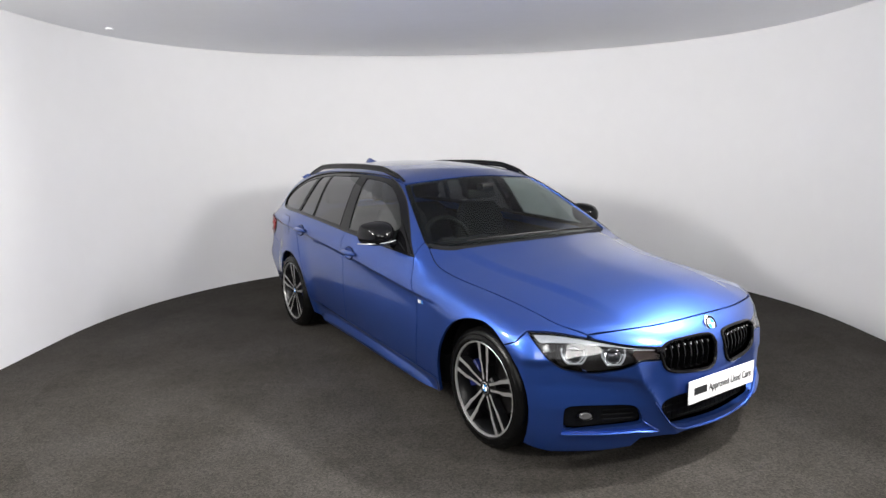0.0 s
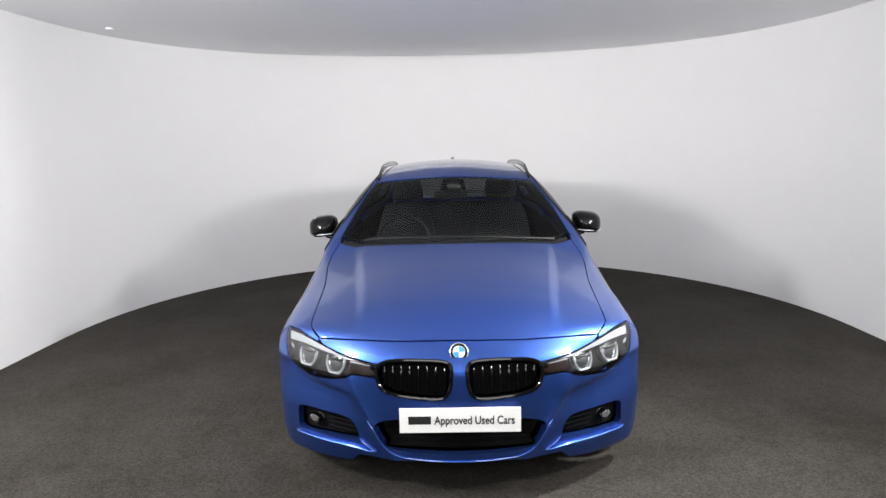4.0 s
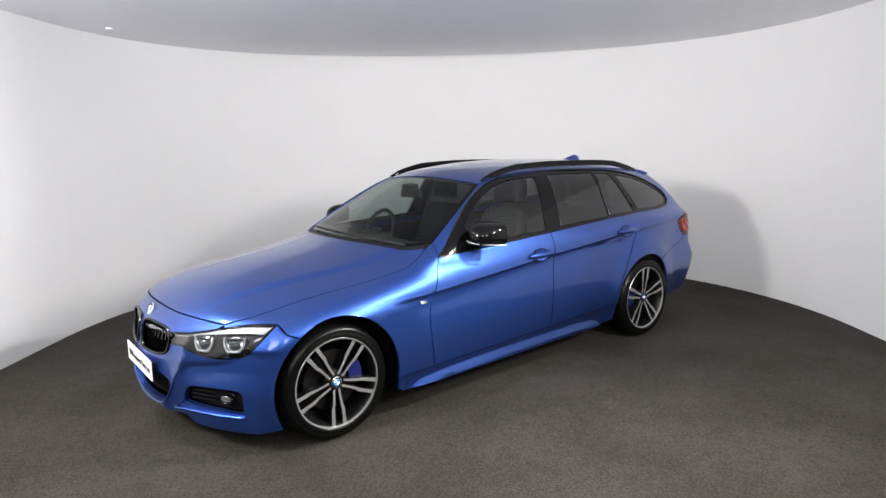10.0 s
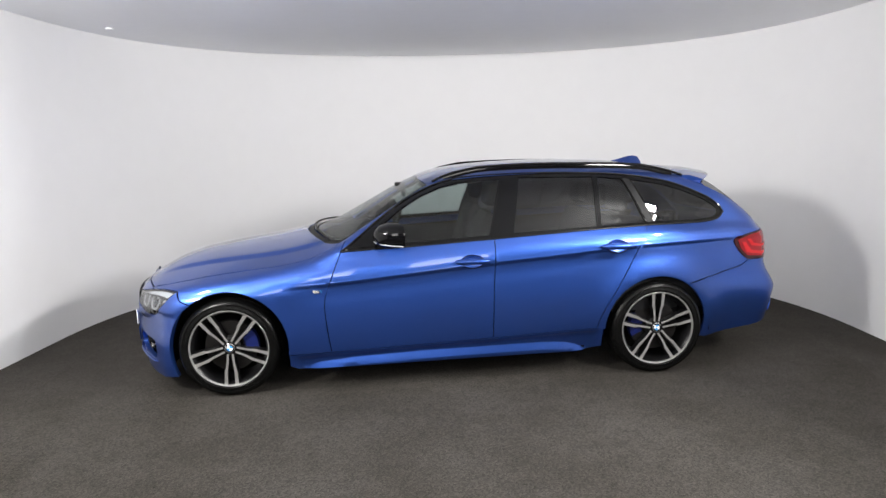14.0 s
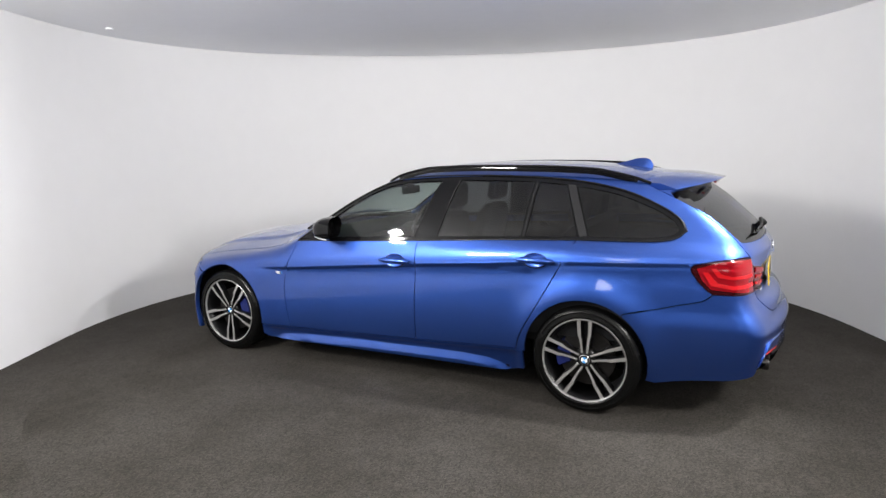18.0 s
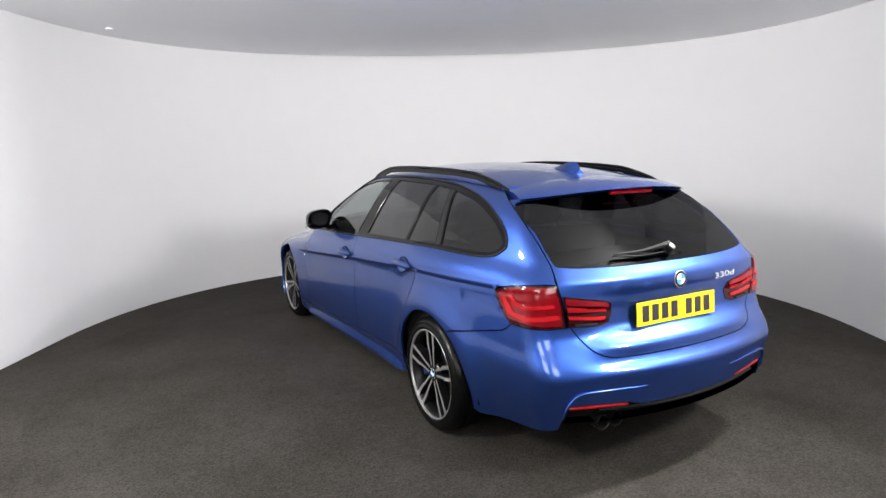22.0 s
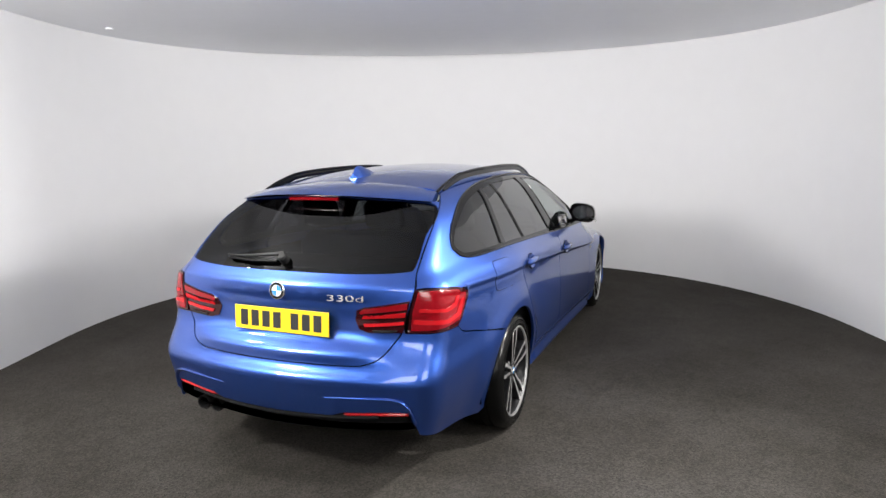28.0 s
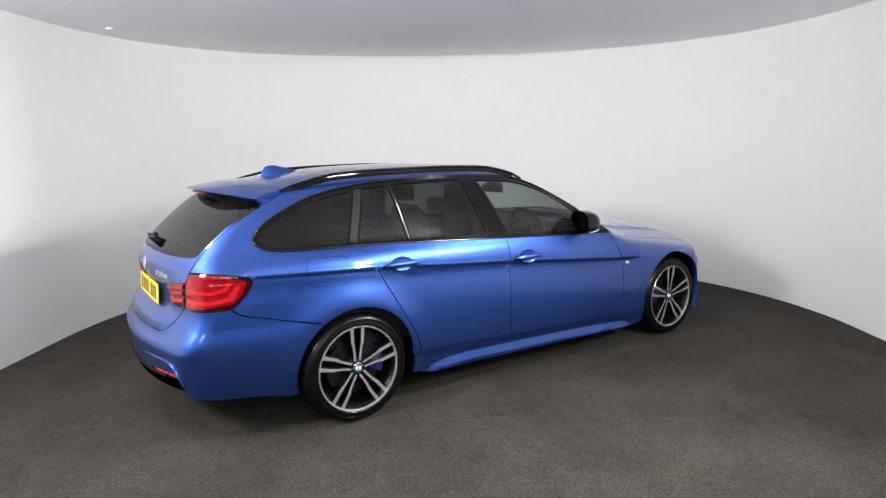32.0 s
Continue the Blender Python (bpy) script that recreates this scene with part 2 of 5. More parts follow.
TAILBEND = curve([(0.2, 0.25), (0.45, 0.24), (0.6, 0.215), (0.72, 0.192), (0.85, 0.212), (0.95, 0.222), (1.1, 0.26), (1.4, 0.28)])
ROOF = curve([(-2.1, 1.285), (-1.85, 1.34), (-1.6, 1.38), (-1.3, 1.412), (-0.9, 1.428), (-0.5, 1.425), (-0.2, 1.406), (0.0, 1.38), (0.12, 1.355), (0.3, 1.31)])
TAPER = curve([(-2.4, 0.20), (-2.17, 0.128), (-1.9, 0.072), (-1.6, 0.036), (-1.2, 0.011), (-0.7, 0.0), (0.8, 0.0)])
FRONT_AXLE, REAR_AXLE, HUB = 1.405, -1.405, 0.318


def smax(a, b, k):
    h = np.maximum(k - np.abs(a - b), 0) / k
    return np.maximum(a, b) + h * h * k * 0.25


def smooth_step(v, w):
    s = np.clip(v / w * 0.5 + 0.5, 0, 1)
    return s * s * (3 - 2 * s)


def skirt_line(x):
    """Height of the skirt's upper edge below the doors."""
    return np.interp(x, (-0.985, -0.284, 0.765, 1.03), (0.334, 0.302, 0.268, 0.262))


def blade_line(x):
    """Height at which the skirt's blade starts to stand out."""
    return np.interp(x, (-0.97, -0.93, -0.86, -0.78, -0.6, 0.2, 0.6, 0.85, 0.97), (0.15, 0.178, 0.215, 0.238, 0.248, 0.238, 0.225, 0.205, 0.15))


def body(p):
    """Below zero inside the car's outer skin."""
    x, a, z = p[..., 0], np.abs(p[..., 1]), p[..., 2]
    flare = sum((0.003 if c > 0 else 0.019) * np.exp(-((np.hypot(x - c, z - HUB) - 0.375) / (0.05 if c > 0 else 0.10)) ** 2) for c in (FRONT_AXLE, REAR_AXLE))
    top_line, blade = skirt_line(x), blade_line(x)
    skirt = (0.027 * np.clip((blade - z) / 0.055, 0, 1) - 0.018 * smooth_step(top_line - 0.022 - z, 0.02)) / (1 + np.exp(np.clip((np.abs(x) - 0.99) / 0.012, -50, 50)))
    flare = flare + 0.010 * smooth_step(CREASE(x) - z - 0.014, 0.03) * smooth_step(-1.22 - x, 0.22)
    flare = flare + 0.009 * smooth_step(CREASE(x) - z - 0.02, 0.035) * smooth_step(x - 0.85, 0.25) * smooth_step(1.72 - x, 0.2)
    plain = smooth_step(x - 0.95, 0.13)
    side = a - (WIDTH(x) + SIDE(z - CREASE(x)) * (1 - plain) + SMOOTH_SIDE(z - CREASE(x)) * plain + flare + skirt
                + (0.013 * smooth_step(0.61 - z, 0.06) - 0.012 * smooth_step(0.42 - z, 0.14)) * smooth_step(-1.80 - x, 0.16))
    dome = np.interp(x, (0.80, 1.20, 1.60, 1.95), (0.60, 0.55, 0.49, 0.45))
    top = z - (BONNET(x) - 0.20 * a * a - 0.014 * smooth_step(a - dome, 0.03) * smooth_step(1.85 - x, 0.15) * smooth_step(x - 0.75, 0.10))
    low_nose = smooth_step(0.60 - z, 0.05)
    across = np.interp(z, (0.20, 0.25, 0.336, 0.405, 0.462, 0.60), (0.29, 0.325, 0.375, 0.42, 0.465, 0.50))
    line = np.interp(a, (0.40, 0.45, 0.52, 0.62, 0.70, 0.77), (0.45, 0.462, 0.479, 0.488, 0.512, 0.56))
    ridge = 0.019 * np.exp(-(np.hypot(a - across, 0.005) - 0.005) / 0.042) * low_nose
    ridge = ridge - 0.014 * smooth_step(line - z, 0.014) * smooth_step(a - across, 0.04) * np.clip((z - 0.35) / 0.10, 0, 1)
    nose = (x - (NOSE(z) - (0.47 - 0.05 * low_nose) * a ** 2 - 0.10 * a ** 4 + ridge)) * 0.9
    dent = 0.026 * smooth_step(0.42 - a, 0.12) * smooth_step(z - 0.71, 0.05) * smooth_step(0.878 - z, 0.014)
    corner = smooth_step(a - 0.50, 0.16) * (z < 0.76)
    tail = TAIL(z) * (1 - corner) + TAIL_CORNER(np.minimum(z, 0.78)) * corner + TAILBEND(z) * a * a + dent - x
    low = smax(smax(smax(side, top, 0.09), nose, 0.055), tail, 0.09)
    zz = np.maximum(z, 0.9)
    gs = a - (0.835 - 0.45 * (zz - 0.95) - 0.25 * (zz - 0.95) ** 2 - TAPER(x))
    gt = z - (ROOF(x) + 0.010 - 0.172 * a * a)
    gw = (x - (0.90 - (z - 0.95) / 0.55 - 0.36 * a * a)) * 0.48
    high = smax(smax(smax(gs, gt, 0.12), gw, 0.06), tail, 0.09)
    high = np.maximum(high, 0.84 - z)
    return -smax(-low, -high, 0.03)


def tail_side(p):
    """The flat sheet of the rear window."""
    return 1.09 * (p[..., 2] - 1.15) - 2.14 + 0.14 * p[..., 1] ** 2 - p[..., 0]


def meet(origin, way, near, far):
    """Where rays from inside the car leave its skin, and the skin's normals there."""
    lo, hi = np.full(len(origin), near), np.full(len(origin), far)
    for _ in range(26):
        mid = (lo + hi) / 2
        out = body(origin + way * mid[:, None]) > 0
        hi, lo = np.where(out, mid, hi), np.where(out, lo, mid)
    p = origin + way * lo[:, None]
    n = np.stack([body(p + e) - body(p - e) for e in np.eye(3) * 0.003], -1)
    return p, n / np.maximum(np.linalg.norm(n, axis=1, keepdims=True), 1e-9)


class Chart:
    """A flat map of a stretch of the skin: to_flat(points) and to_skin(map points)."""

    def __init__(self, kind):
        self.kind = kind
        self.way = {"side": (0, 1, 0), "diag": (0, 0.82, 0.572), "top": (0, 0, 1), "screen": (0.47, 0, 0.883)}.get(kind)
        self.centre = {"nose": 1.0, "tail": -1.2}.get(kind, 0)

    def to_flat(self, p):
        p = np.atleast_2d(p)
        if self.kind in ("nose", "tail"):
            s = 1 if self.kind == "nose" else -1
            return np.stack([np.arctan2(p[:, 1], s * (p[:, 0] - self.centre)), p[:, 2]], -1)
        if self.kind == "top":
            return p[:, :2]
        if self.kind == "screen":
            return np.stack([p[:, 1], p[:, 2] * 0.47 - p[:, 0] * 0.883], -1)
        w = self.way
        return np.stack([p[:, 0], p[:, 2] * w[1] - p[:, 1] * w[2]], -1)

    def to_skin(self, q):
        q = np.atleast_2d(np.asarray(q, float))
        o, n = np.zeros((len(q), 3)), len(q)
        if self.kind in ("nose", "tail"):
            s = 1 if self.kind == "nose" else -1
            o[:, 0], o[:, 2] = self.centre, q[:, 1]
            w = np.stack([s * np.cos(q[:, 0]), np.sin(q[:, 0]), np.zeros(n)], -1)
            return meet(o, w, 0.2, 1.9)
        w = np.tile(np.array(self.way, float), (n, 1))
        if self.kind == "top":
            o[:, :2] = q
            return meet(o, w, 0.3, 2.0)
        if self.kind == "screen":
            o[:, 0], o[:, 1], o[:, 2] = -0.883 * q[:, 1], q[:, 0], 0.47 * q[:, 1]
            return meet(o, w, 0.3, 2.5)
        o[:, 0], o[:, 1], o[:, 2] = q[:, 0], -w[:, 2] * q[:, 1], w[:, 1] * q[:, 1]
        return meet(o, w, 0.6 if self.kind == "diag" else 0.25, 2.0)


CHARTS = {k: Chart(k) for k in ("side", "diag", "top", "screen", "nose", "tail")}


def S(*xz):
    return CHARTS["side"].to_skin(xz)[0]


def T(*xy):
    return CHARTS["top"].to_skin(xy)[0]


def N(*az):
    return CHARTS["nose"].to_skin([(radians(a), z) for a, z in az])[0]


def R(*az):
    return CHARTS["tail"].to_skin([(radians(a), z) for a, z in az])[0]


# rows of points that carry the crease along the doors
CREASE_X = np.arange(1.30, -2.05, -0.022)
CREASE_ROWS = np.vstack([S(*[(x, CREASE(x) + q) for x in CREASE_X]) for q in (-0.05, -0.028, -0.015, -0.004, 0.005, 0.016, 0.034)])


# rows along the creases of the two bumpers
NOSE_LINE = [(46.0, 0.56), (42.3, 0.513), (38.5, 0.497), (34.5, 0.488), (31, 0.483), (27.4, 0.479), (25.3, 0.472)]
ROWS = {k: CREASE_ROWS for k in ("front_wing", "front_door", "rear_door", "side_frame", "fuel_flap", "fuel_flap_seam")}
ROWS["front_bumper"] = np.vstack([N(*[(s * a, np.interp(a, [p[0] for p in NOSE_LINE[::-1]], [p[1] for p in NOSE_LINE[::-1]]) + q) for a in np.arange(25.5, 45.5, 1.0)])
                                  for q in (-0.026, -0.013, -0.005, 0.005, 0.013, 0.026) for s in (1, -1)])
RIDGE_Z = np.arange(0.205, 0.50, 0.018)
RIDGE_A = np.interp(RIDGE_Z, (0.20, 0.25, 0.336, 0.405, 0.462, 0.60), (0.29, 0.325, 0.375, 0.42, 0.465, 0.50))
ROWS["front_bumper"] = np.vstack([ROWS["front_bumper"]] + [N(*[(s * math.degrees(math.atan2(a + q, 1.16 - 0.42 * (a + q) ** 2)), z) for a, z in zip(RIDGE_A, RIDGE_Z)])
                                                           for q in (-0.03, -0.014, -0.005, 0.0, 0.005, 0.014, 0.03) for s in (1, -1)])
SKIRT_X = np.arange(-1.0, 1.0, 0.03)
ROWS["side_skirt"] = np.vstack([S(*[(x, blade_line(x) + q) for x in SKIRT_X]) for q in (0.012, 0.003, -0.006, -0.028, -0.050, -0.060)]
                               + [S(*[(x, skirt_line(x) + q) for x in SKIRT_X]) for q in (-0.005, -0.012, -0.022, -0.034)])
ROWS["rear_bumper"] = np.vstack([R(*[(a, z) for a in np.arange(-42.0, 42.5, 1.2)]) for z in (0.520, 0.536, 0.545, 0.553, 0.561, 0.572, 0.588)])

ROWS["bonnet"] = np.vstack([T(*[(x, s * (np.interp(x, (0.80, 1.20, 1.60, 1.95), (0.60, 0.55, 0.49, 0.45)) + q)) for x in np.arange(0.92, 1.95, 0.025)])
                            for q in (-0.036, -0.020, -0.007, 0.007, 0.020, 0.036) for s in (1, -1)])
ROWS["tailgate"] = np.vstack([R(*[(a, z) for a in np.arange(-30.0, 30.5, 1.2)]) for z in (0.625, 0.640, 0.650, 0.657, 0.664, 0.674, 0.690, 0.935, 0.947, 0.955, 0.962, 0.972)])


def arc(cx, cz, r, a0, a1, n=14):
    return S(*[(cx + r * math.cos(radians(a0 + (a1 - a0) * k / n)), cz + r * math.sin(radians(a0 + (a1 - a0) * k / n))) for k in range(n + 1)])


def bend(pts, n=5):
    """A smooth line through points."""
    p = np.asarray(pts, float)
    p = np.vstack([2 * p[0] - p[1], p, 2 * p[-1] - p[-2]])
    out = []
    for i in range(1, len(p) - 2):
        for k in range(n):
            s = k / n
            out.append(0.5 * (2 * p[i] + (p[i + 1] - p[i - 1]) * s + (2 * p[i - 1] - 5 * p[i] + 4 * p[i + 1] - p[i + 2]) * s * s
                              + (3 * p[i] - p[i - 1] - 3 * p[i + 1] + p[i + 2]) * s ** 3))
    out.append(p[-2])
    return np.array(out)


def both(half):
    """Closes a half outline that starts and ends on the middle line."""
    return np.vstack([half, (half * (1, -1, 1))[::-1][1 if abs(half[-1][1]) < 1e-4 else 0: -1 if abs(half[0][1]) < 1e-4 else None]])


def inside(q, loop):
    x, y = q[:, 0], q[:, 1]
    c = np.zeros(len(q), bool)
    for (x0, y0), (x1, y1) in zip(loop, np.roll(loop, -1, 0)):
        if y0 != y1:
            c ^= ((y0 > y) != (y1 > y)) & (x < (x1 - x0) * (y - y0) / (y1 - y0) + x0)
    return c


def dense(loop, step):
    out = []
    for a, b in zip(loop, np.roll(loop, -1, 0)):
        n = max(1, int(np.ceil(np.linalg.norm(b - a) / step)))
        out += [a + (b - a) * k / n for k in range(n)]
    out = np.array(out)
    return out[np.linalg.norm(out - np.roll(out, 1, 0), axis=1) > 1e-5]


def shrink(loop, d):
    nxt, prv = np.roll(loop, -1, 0), np.roll(loop, 1, 0)
    area2 = np.sum(loop[:, 0] * nxt[:, 1] - nxt[:, 0] * loop[:, 1])
    t = nxt - prv
    t /= np.maximum(np.linalg.norm(t, axis=1, keepdims=True), 1e-9)
    return loop + np.stack([-t[:, 1], t[:, 0]], -1) * d * np.sign(area2)


def _far(points, others, d):
    return np.array([np.min(np.sum((others - p) ** 2, 1)) > d * d for p in points], bool)


def panel(name, loop, kind, mat, parent, holes=(), step=0.04, off=0.0, flange=0.016, gap=0.0026, label="", mirror=True, tail_normals=False):
    """A piece of the skin inside the outline, with turned-in edges; with mirror also its twin on the other side."""
    chart = CHARTS[kind]
    scale = np.array([0.95, 1.0]) if kind in ("nose", "tail") else np.array([1.0, 1.0])
    flat = [dense(chart.to_flat(l) * scale, step * 0.6) for l in (loop, *holes)]
    flat = [shrink(f, gap if i == 0 else -gap) for i, f in enumerate(flat)]
    lo, hi = flat[0].min(0), flat[0].max(0)
    gx, gy = np.meshgrid(np.arange(lo[0], hi[0], step), np.arange(lo[1], hi[1], step))
    grid = np.stack([gx.ravel() + (np.arange(gx.size) // gx.shape[1] % 2) * step * 0.5, gy.ravel()], -1)
    keep = inside(grid, flat[0])
    for f in flat[1:]:
        keep &= ~inside(grid, f)
    grid = grid[keep]
    edge = np.vstack(flat)
    if name in ROWS:
        rows = chart.to_flat(ROWS[name]) * scale
        keep = inside(rows, flat[0])
        rows = rows[keep]
        grid = np.vstack([grid[_far(grid, rows, 0.018)], rows])
    if len(grid):
        grid = grid[[np.min(np.sum((edge - g) ** 2, 1)) > (step * 0.45) ** 2 for g in grid]]
    edges, k = [], 0
    for f in flat:
        edges += [(k + i, k + (i + 1) % len(f)) for i in range(len(f))]
        k += len(f)
    from_cdt = delaunay_2d_cdt([Vector(q) for q in np.vstack([edge, grid])], edges, [], 0, 1e-7)
    q, tris = np.array([tuple(v) for v in from_cdt[0]]), np.array([tuple(f) for f in from_cdt[2]])
    mid = q[tris].mean(1)
    ok = inside(mid, flat[0])
    for f in flat[1:]:
        ok &= ~inside(mid, f)
    tris = tris[ok]
    p, nrm = chart.to_skin(q / scale)
    if tail_normals:
        nrm = np.stack([tail_side(p + e) - tail_side(p - e) for e in np.eye(3) * 0.003], -1)
        nrm /= np.linalg.norm(nrm, axis=1, keepdims=True)
    p = p + nrm * off
    face_n = np.cross(p[tris[:, 1]] - p[tris[:, 0]], p[tris[:, 2]] - p[tris[:, 0]])
    flip = np.sum(face_n * nrm[tris[:, 0]], 1) < 0
    tris[flip] = tris[flip][:, ::-1]
    faces = [tuple(int(i) for i in t) for t in tris]
    verts, normals = list(p), list(nrm)
    if flange:
        count = {}
        for a, b, c in faces:
            for e in ((a, b), (b, c), (c, a)):
                count[tuple(sorted(e))] = (e, count.get(tuple(sorted(e)), (None, 0))[1] + 1)
        rim = [e for e, c in count.values() if c == 1]
        idx = {}
        for e in rim:
            for i in e:
                if i not in idx:
                    idx[i] = len(verts)
                    verts += [p[i], p[i] - nrm[i] * flange]
                    normals += [None, None]
        for a, b in rim:
            faces.append((idx[a], idx[a] + 1, idx[b] + 1, idx[b]))
            d = np.cross(p[b] - p[a], nrm[a])
            for i in (a, b):
                for s in (0, 1):
                    normals[idx[i] + s] = d if normals[idx[i] + s] is None else normals[idx[i] + s] + d
    normals = np.array([n / max(np.linalg.norm(n), 1e-9) for n in normals])
    made = []
    for s in ((1, -1) if mirror else (1,)):
        me = bpy.data.meshes.new(name)
        m = np.array((1, s, 1))
        me.from_pydata([tuple(v) for v in np.array(verts) * m], [], [f if s > 0 else f[::-1] for f in faces])
        me.polygons.foreach_set("use_smooth", [True] * len(me.polygons))
        me.normals_split_custom_set_from_vertices([tuple(v) for v in normals * m])
        made.append(link(name, me, mat, parent, label))
    return made

# ---- the booth ----
ROUND, RADIUS, HIGH = Vector((0.0, 0.26, 0.0)), 3.33, 3.15


def wall_line(extra):
    """The booth's plan: a round back, straight flanks and a flat end behind the camera."""
    r = RADIUS + extra
    pts = [(-r, -6.2 - extra)]
    pts += [(ROUND.x + r * math.cos(a), ROUND.y + r * math.sin(a)) for a in [math.pi * (1 - k / 72) for k in range(73)]]
    pts += [(r, -6.2 - extra)]
    return pts


bm = bmesh.new()
inner, outer = wall_line(0.0), wall_line(0.12)
cols = [[bm.verts.new((*p, z)) for z in (0.0, HIGH)] + [bm.verts.new((*q, z)) for z in (HIGH, 0.0)] for p, q in zip(inner, outer)]
for a, b in zip(cols, cols[1:] + cols[:1]):
    for k in range(4):
        bm.faces.new((a[k], a[(k + 1) % 4], b[(k + 1) % 4], b[k]))
tagged(part("wall_round", bm, WALL, sharp=40), "smooth white painted curved wall of a photo booth", "wall", kind="structure")

# the ceiling is flat over the car and rises a little towards the round back
bm = bmesh.new()
xs, ys = np.linspace(-3.6, 3.6, 37), np.linspace(-6.5, 3.8, 53)
grid = [[bm.verts.new((x, y, 2.618 + 0.085 * (max(0.0, y - 0.9) / 2.65) ** 2)) for x in xs] for y in ys]
for a, b in zip(grid, grid[1:]):
    for k in range(36):
        bm.faces.new((a[k], b[k], b[k + 1], a[k + 1]))
roof_top = bmesh.ops.extrude_face_region(bm, geom=list(bm.faces))
bmesh.ops.translate(bm, vec=(0, 0, 0.08), verts=[v for v in roof_top["geom"] if isinstance(v, bmesh.types.BMVert)])
tagged(part("ceiling", bm, CEIL), "pale grey smooth ceiling of the booth", "ceiling", kind="structure")
bm = bmesh.new()
box(bm, -3.32, 3.32, -6.19, -6.15, 0.0, 2.6)
tagged(part("wall_end", bm, CURTAIN), "plain grey end wall behind the camera", "wall", kind="structure")

bm = bmesh.new()
lathe(bm, [(2.9002, -0.06), (2.9002, 0.0), (9.0, 0.0), (9.0, -0.06)], 128, "z")
tagged(part("floor", bm, CARPET, sharp=40), "dark grey textured carpet floor round the turntable", "floor", kind="structure")
bm = bmesh.new()
lathe(bm, [(0, -0.05), (2.8498, -0.05), (2.8498, 0.0), (2.0, 0.0), (0, 0.0)], 128, "z")
turntable = tagged(part("turntable", bm, CARPET, sharp=40), "dark grey carpeted turntable flush with the floor", "turntable")
bm = bmesh.new()
lathe(bm, [(2.85, -0.05), (2.90, -0.05), (2.90, 0.0), (2.85, 0.0), (2.85, -0.05)], 128, "z")
part("edge_ring", bm, CARPET, turntable, sharp=40)

# casings for all six lamps, the two added fill panels included
for lamp_x, lamp_y, lamp_z, lamp_size, _, _, lamp_aim in LAMPS:
    fixture = tagged(new("panel_light"), "white square LED panel light, unseen from the camera", "lamp", "panel lights")
    fixture.matrix_world = look((lamp_x, lamp_y, lamp_z), lamp_aim)
    bm = bmesh.new()
    half = lamp_size / 2 + 0.015
    box(bm, -half, half, -half, half, 0.0, 0.03, 0.006)
    part("casing", bm, PLASTIC, fixture)
    bm = bmesh.new()
    box(bm, -half + 0.015, half - 0.015, -half + 0.015, half - 0.015, -0.006, -0.001)
    part("diffuser", bm, GLOW, fixture, "bright white diffuser")
    bm = bmesh.new()
    tube(bm, [(0, 0, 0.02), (0, 0.03, 0.10)], 0.015)
    part("bracket", bm, PLASTIC, fixture)

# small round pale disc, added for a faint bright spot in the ceiling near the wall
bm = bmesh.new()
lathe(bm, [(0.0, -0.004), (0.022, -0.0038), (0.028, -0.002), (0.030, 0.0), (0.030, 0.012)], 28, "z")
detector = tagged(part("ceiling_disc", bm, CEIL), "small round pale disc on the ceiling", "detector")
detector.location = (-2.96, 0.82, 2.606)

# ---- the car ----
car = tagged(new("estate_car"), "blue metallic estate car with black trim and silver twin-spoke wheels", "car")

# outlines shared by neighbouring panels
BELT = S((0.685, 0.905), (0.28, 0.925), (-0.30, 0.956), (-0.82, 0.986), (-1.335, 1.009))
DOOR_A = bend(S((0.685, 0.905), (0.75, 0.74), (0.795, 0.60), (0.785, 0.42), (0.765, 0.268)))
DOOR_B = bend(S((-0.30, 0.956), (-0.300, 0.83), (-0.290, 0.6), (-0.284, 0.302)))
DOOR_C = bend(S((-1.335, 1.009), (-1.246, 0.844), (-1.123, 0.623), (-1.02, 0.44), (-0.985, 0.334)))
SILL_F, SILL_R = S((1.03, 0.262), (0.765, 0.268)), S((-0.284, 0.302), (-0.985, 0.334))
DLO_LOW = bend(S((-1.335, 1.009), (-1.56, 1.012), (-1.75, 1.016), (-1.86, 1.033), (-1.915, 1.075)))
DLO_TOP = bend(S((-1.915, 1.075), (-1.88, 1.13), (-1.774, 1.198), (-1.552, 1.284), (-1.249, 1.337), (-0.866, 1.358), (-0.482, 1.359), (-0.18, 1.347), (-0.05, 1.331),
                 (0.10, 1.288), (0.268, 1.206), (0.438, 1.094), (0.60, 0.968), (0.685, 0.905)))
SCREEN_SIDE = bend(T((0.65, 0.742), (0.48, 0.692), (0.28, 0.628), (0.11, 0.562)))
ROOF_SIDE = bend(T((0.11, 0.562), (-0.1, 0.572), (-0.5, 0.572), (-1.0, 0.562), (-1.45, 0.545), (-1.66, 0.535)))
HOOD_SIDE = bend(T((1.905, 0.645), (1.82, 0.695), (1.74, 0.712), (1.535, 0.722), (1.26, 0.74), (1.07, 0.765), (0.93, 0.782), (0.82, 0.778), (0.70, 0.745)))
HOOD_NOSE = bend(T((2.045, 0.0), (2.042, 0.13), (2.025, 0.30), (1.975, 0.49), (1.905, 0.645)))
HOOD_BACK = bend(T((0.70, 0.745), (0.785, 0.64), (0.87, 0.46), (0.945, 0.22), (0.968, 0.0)))
LAMP_UNDER = bend(N((18.3, 0.560), (21.0, 0.563), (23.9, 0.566), (26.2, 0.545), (29.5, 0.528), (35.5, 0.520), (41.0, 0.534), (44.2, 0.575), (47.0, 0.632), (49.8, 0.690)))
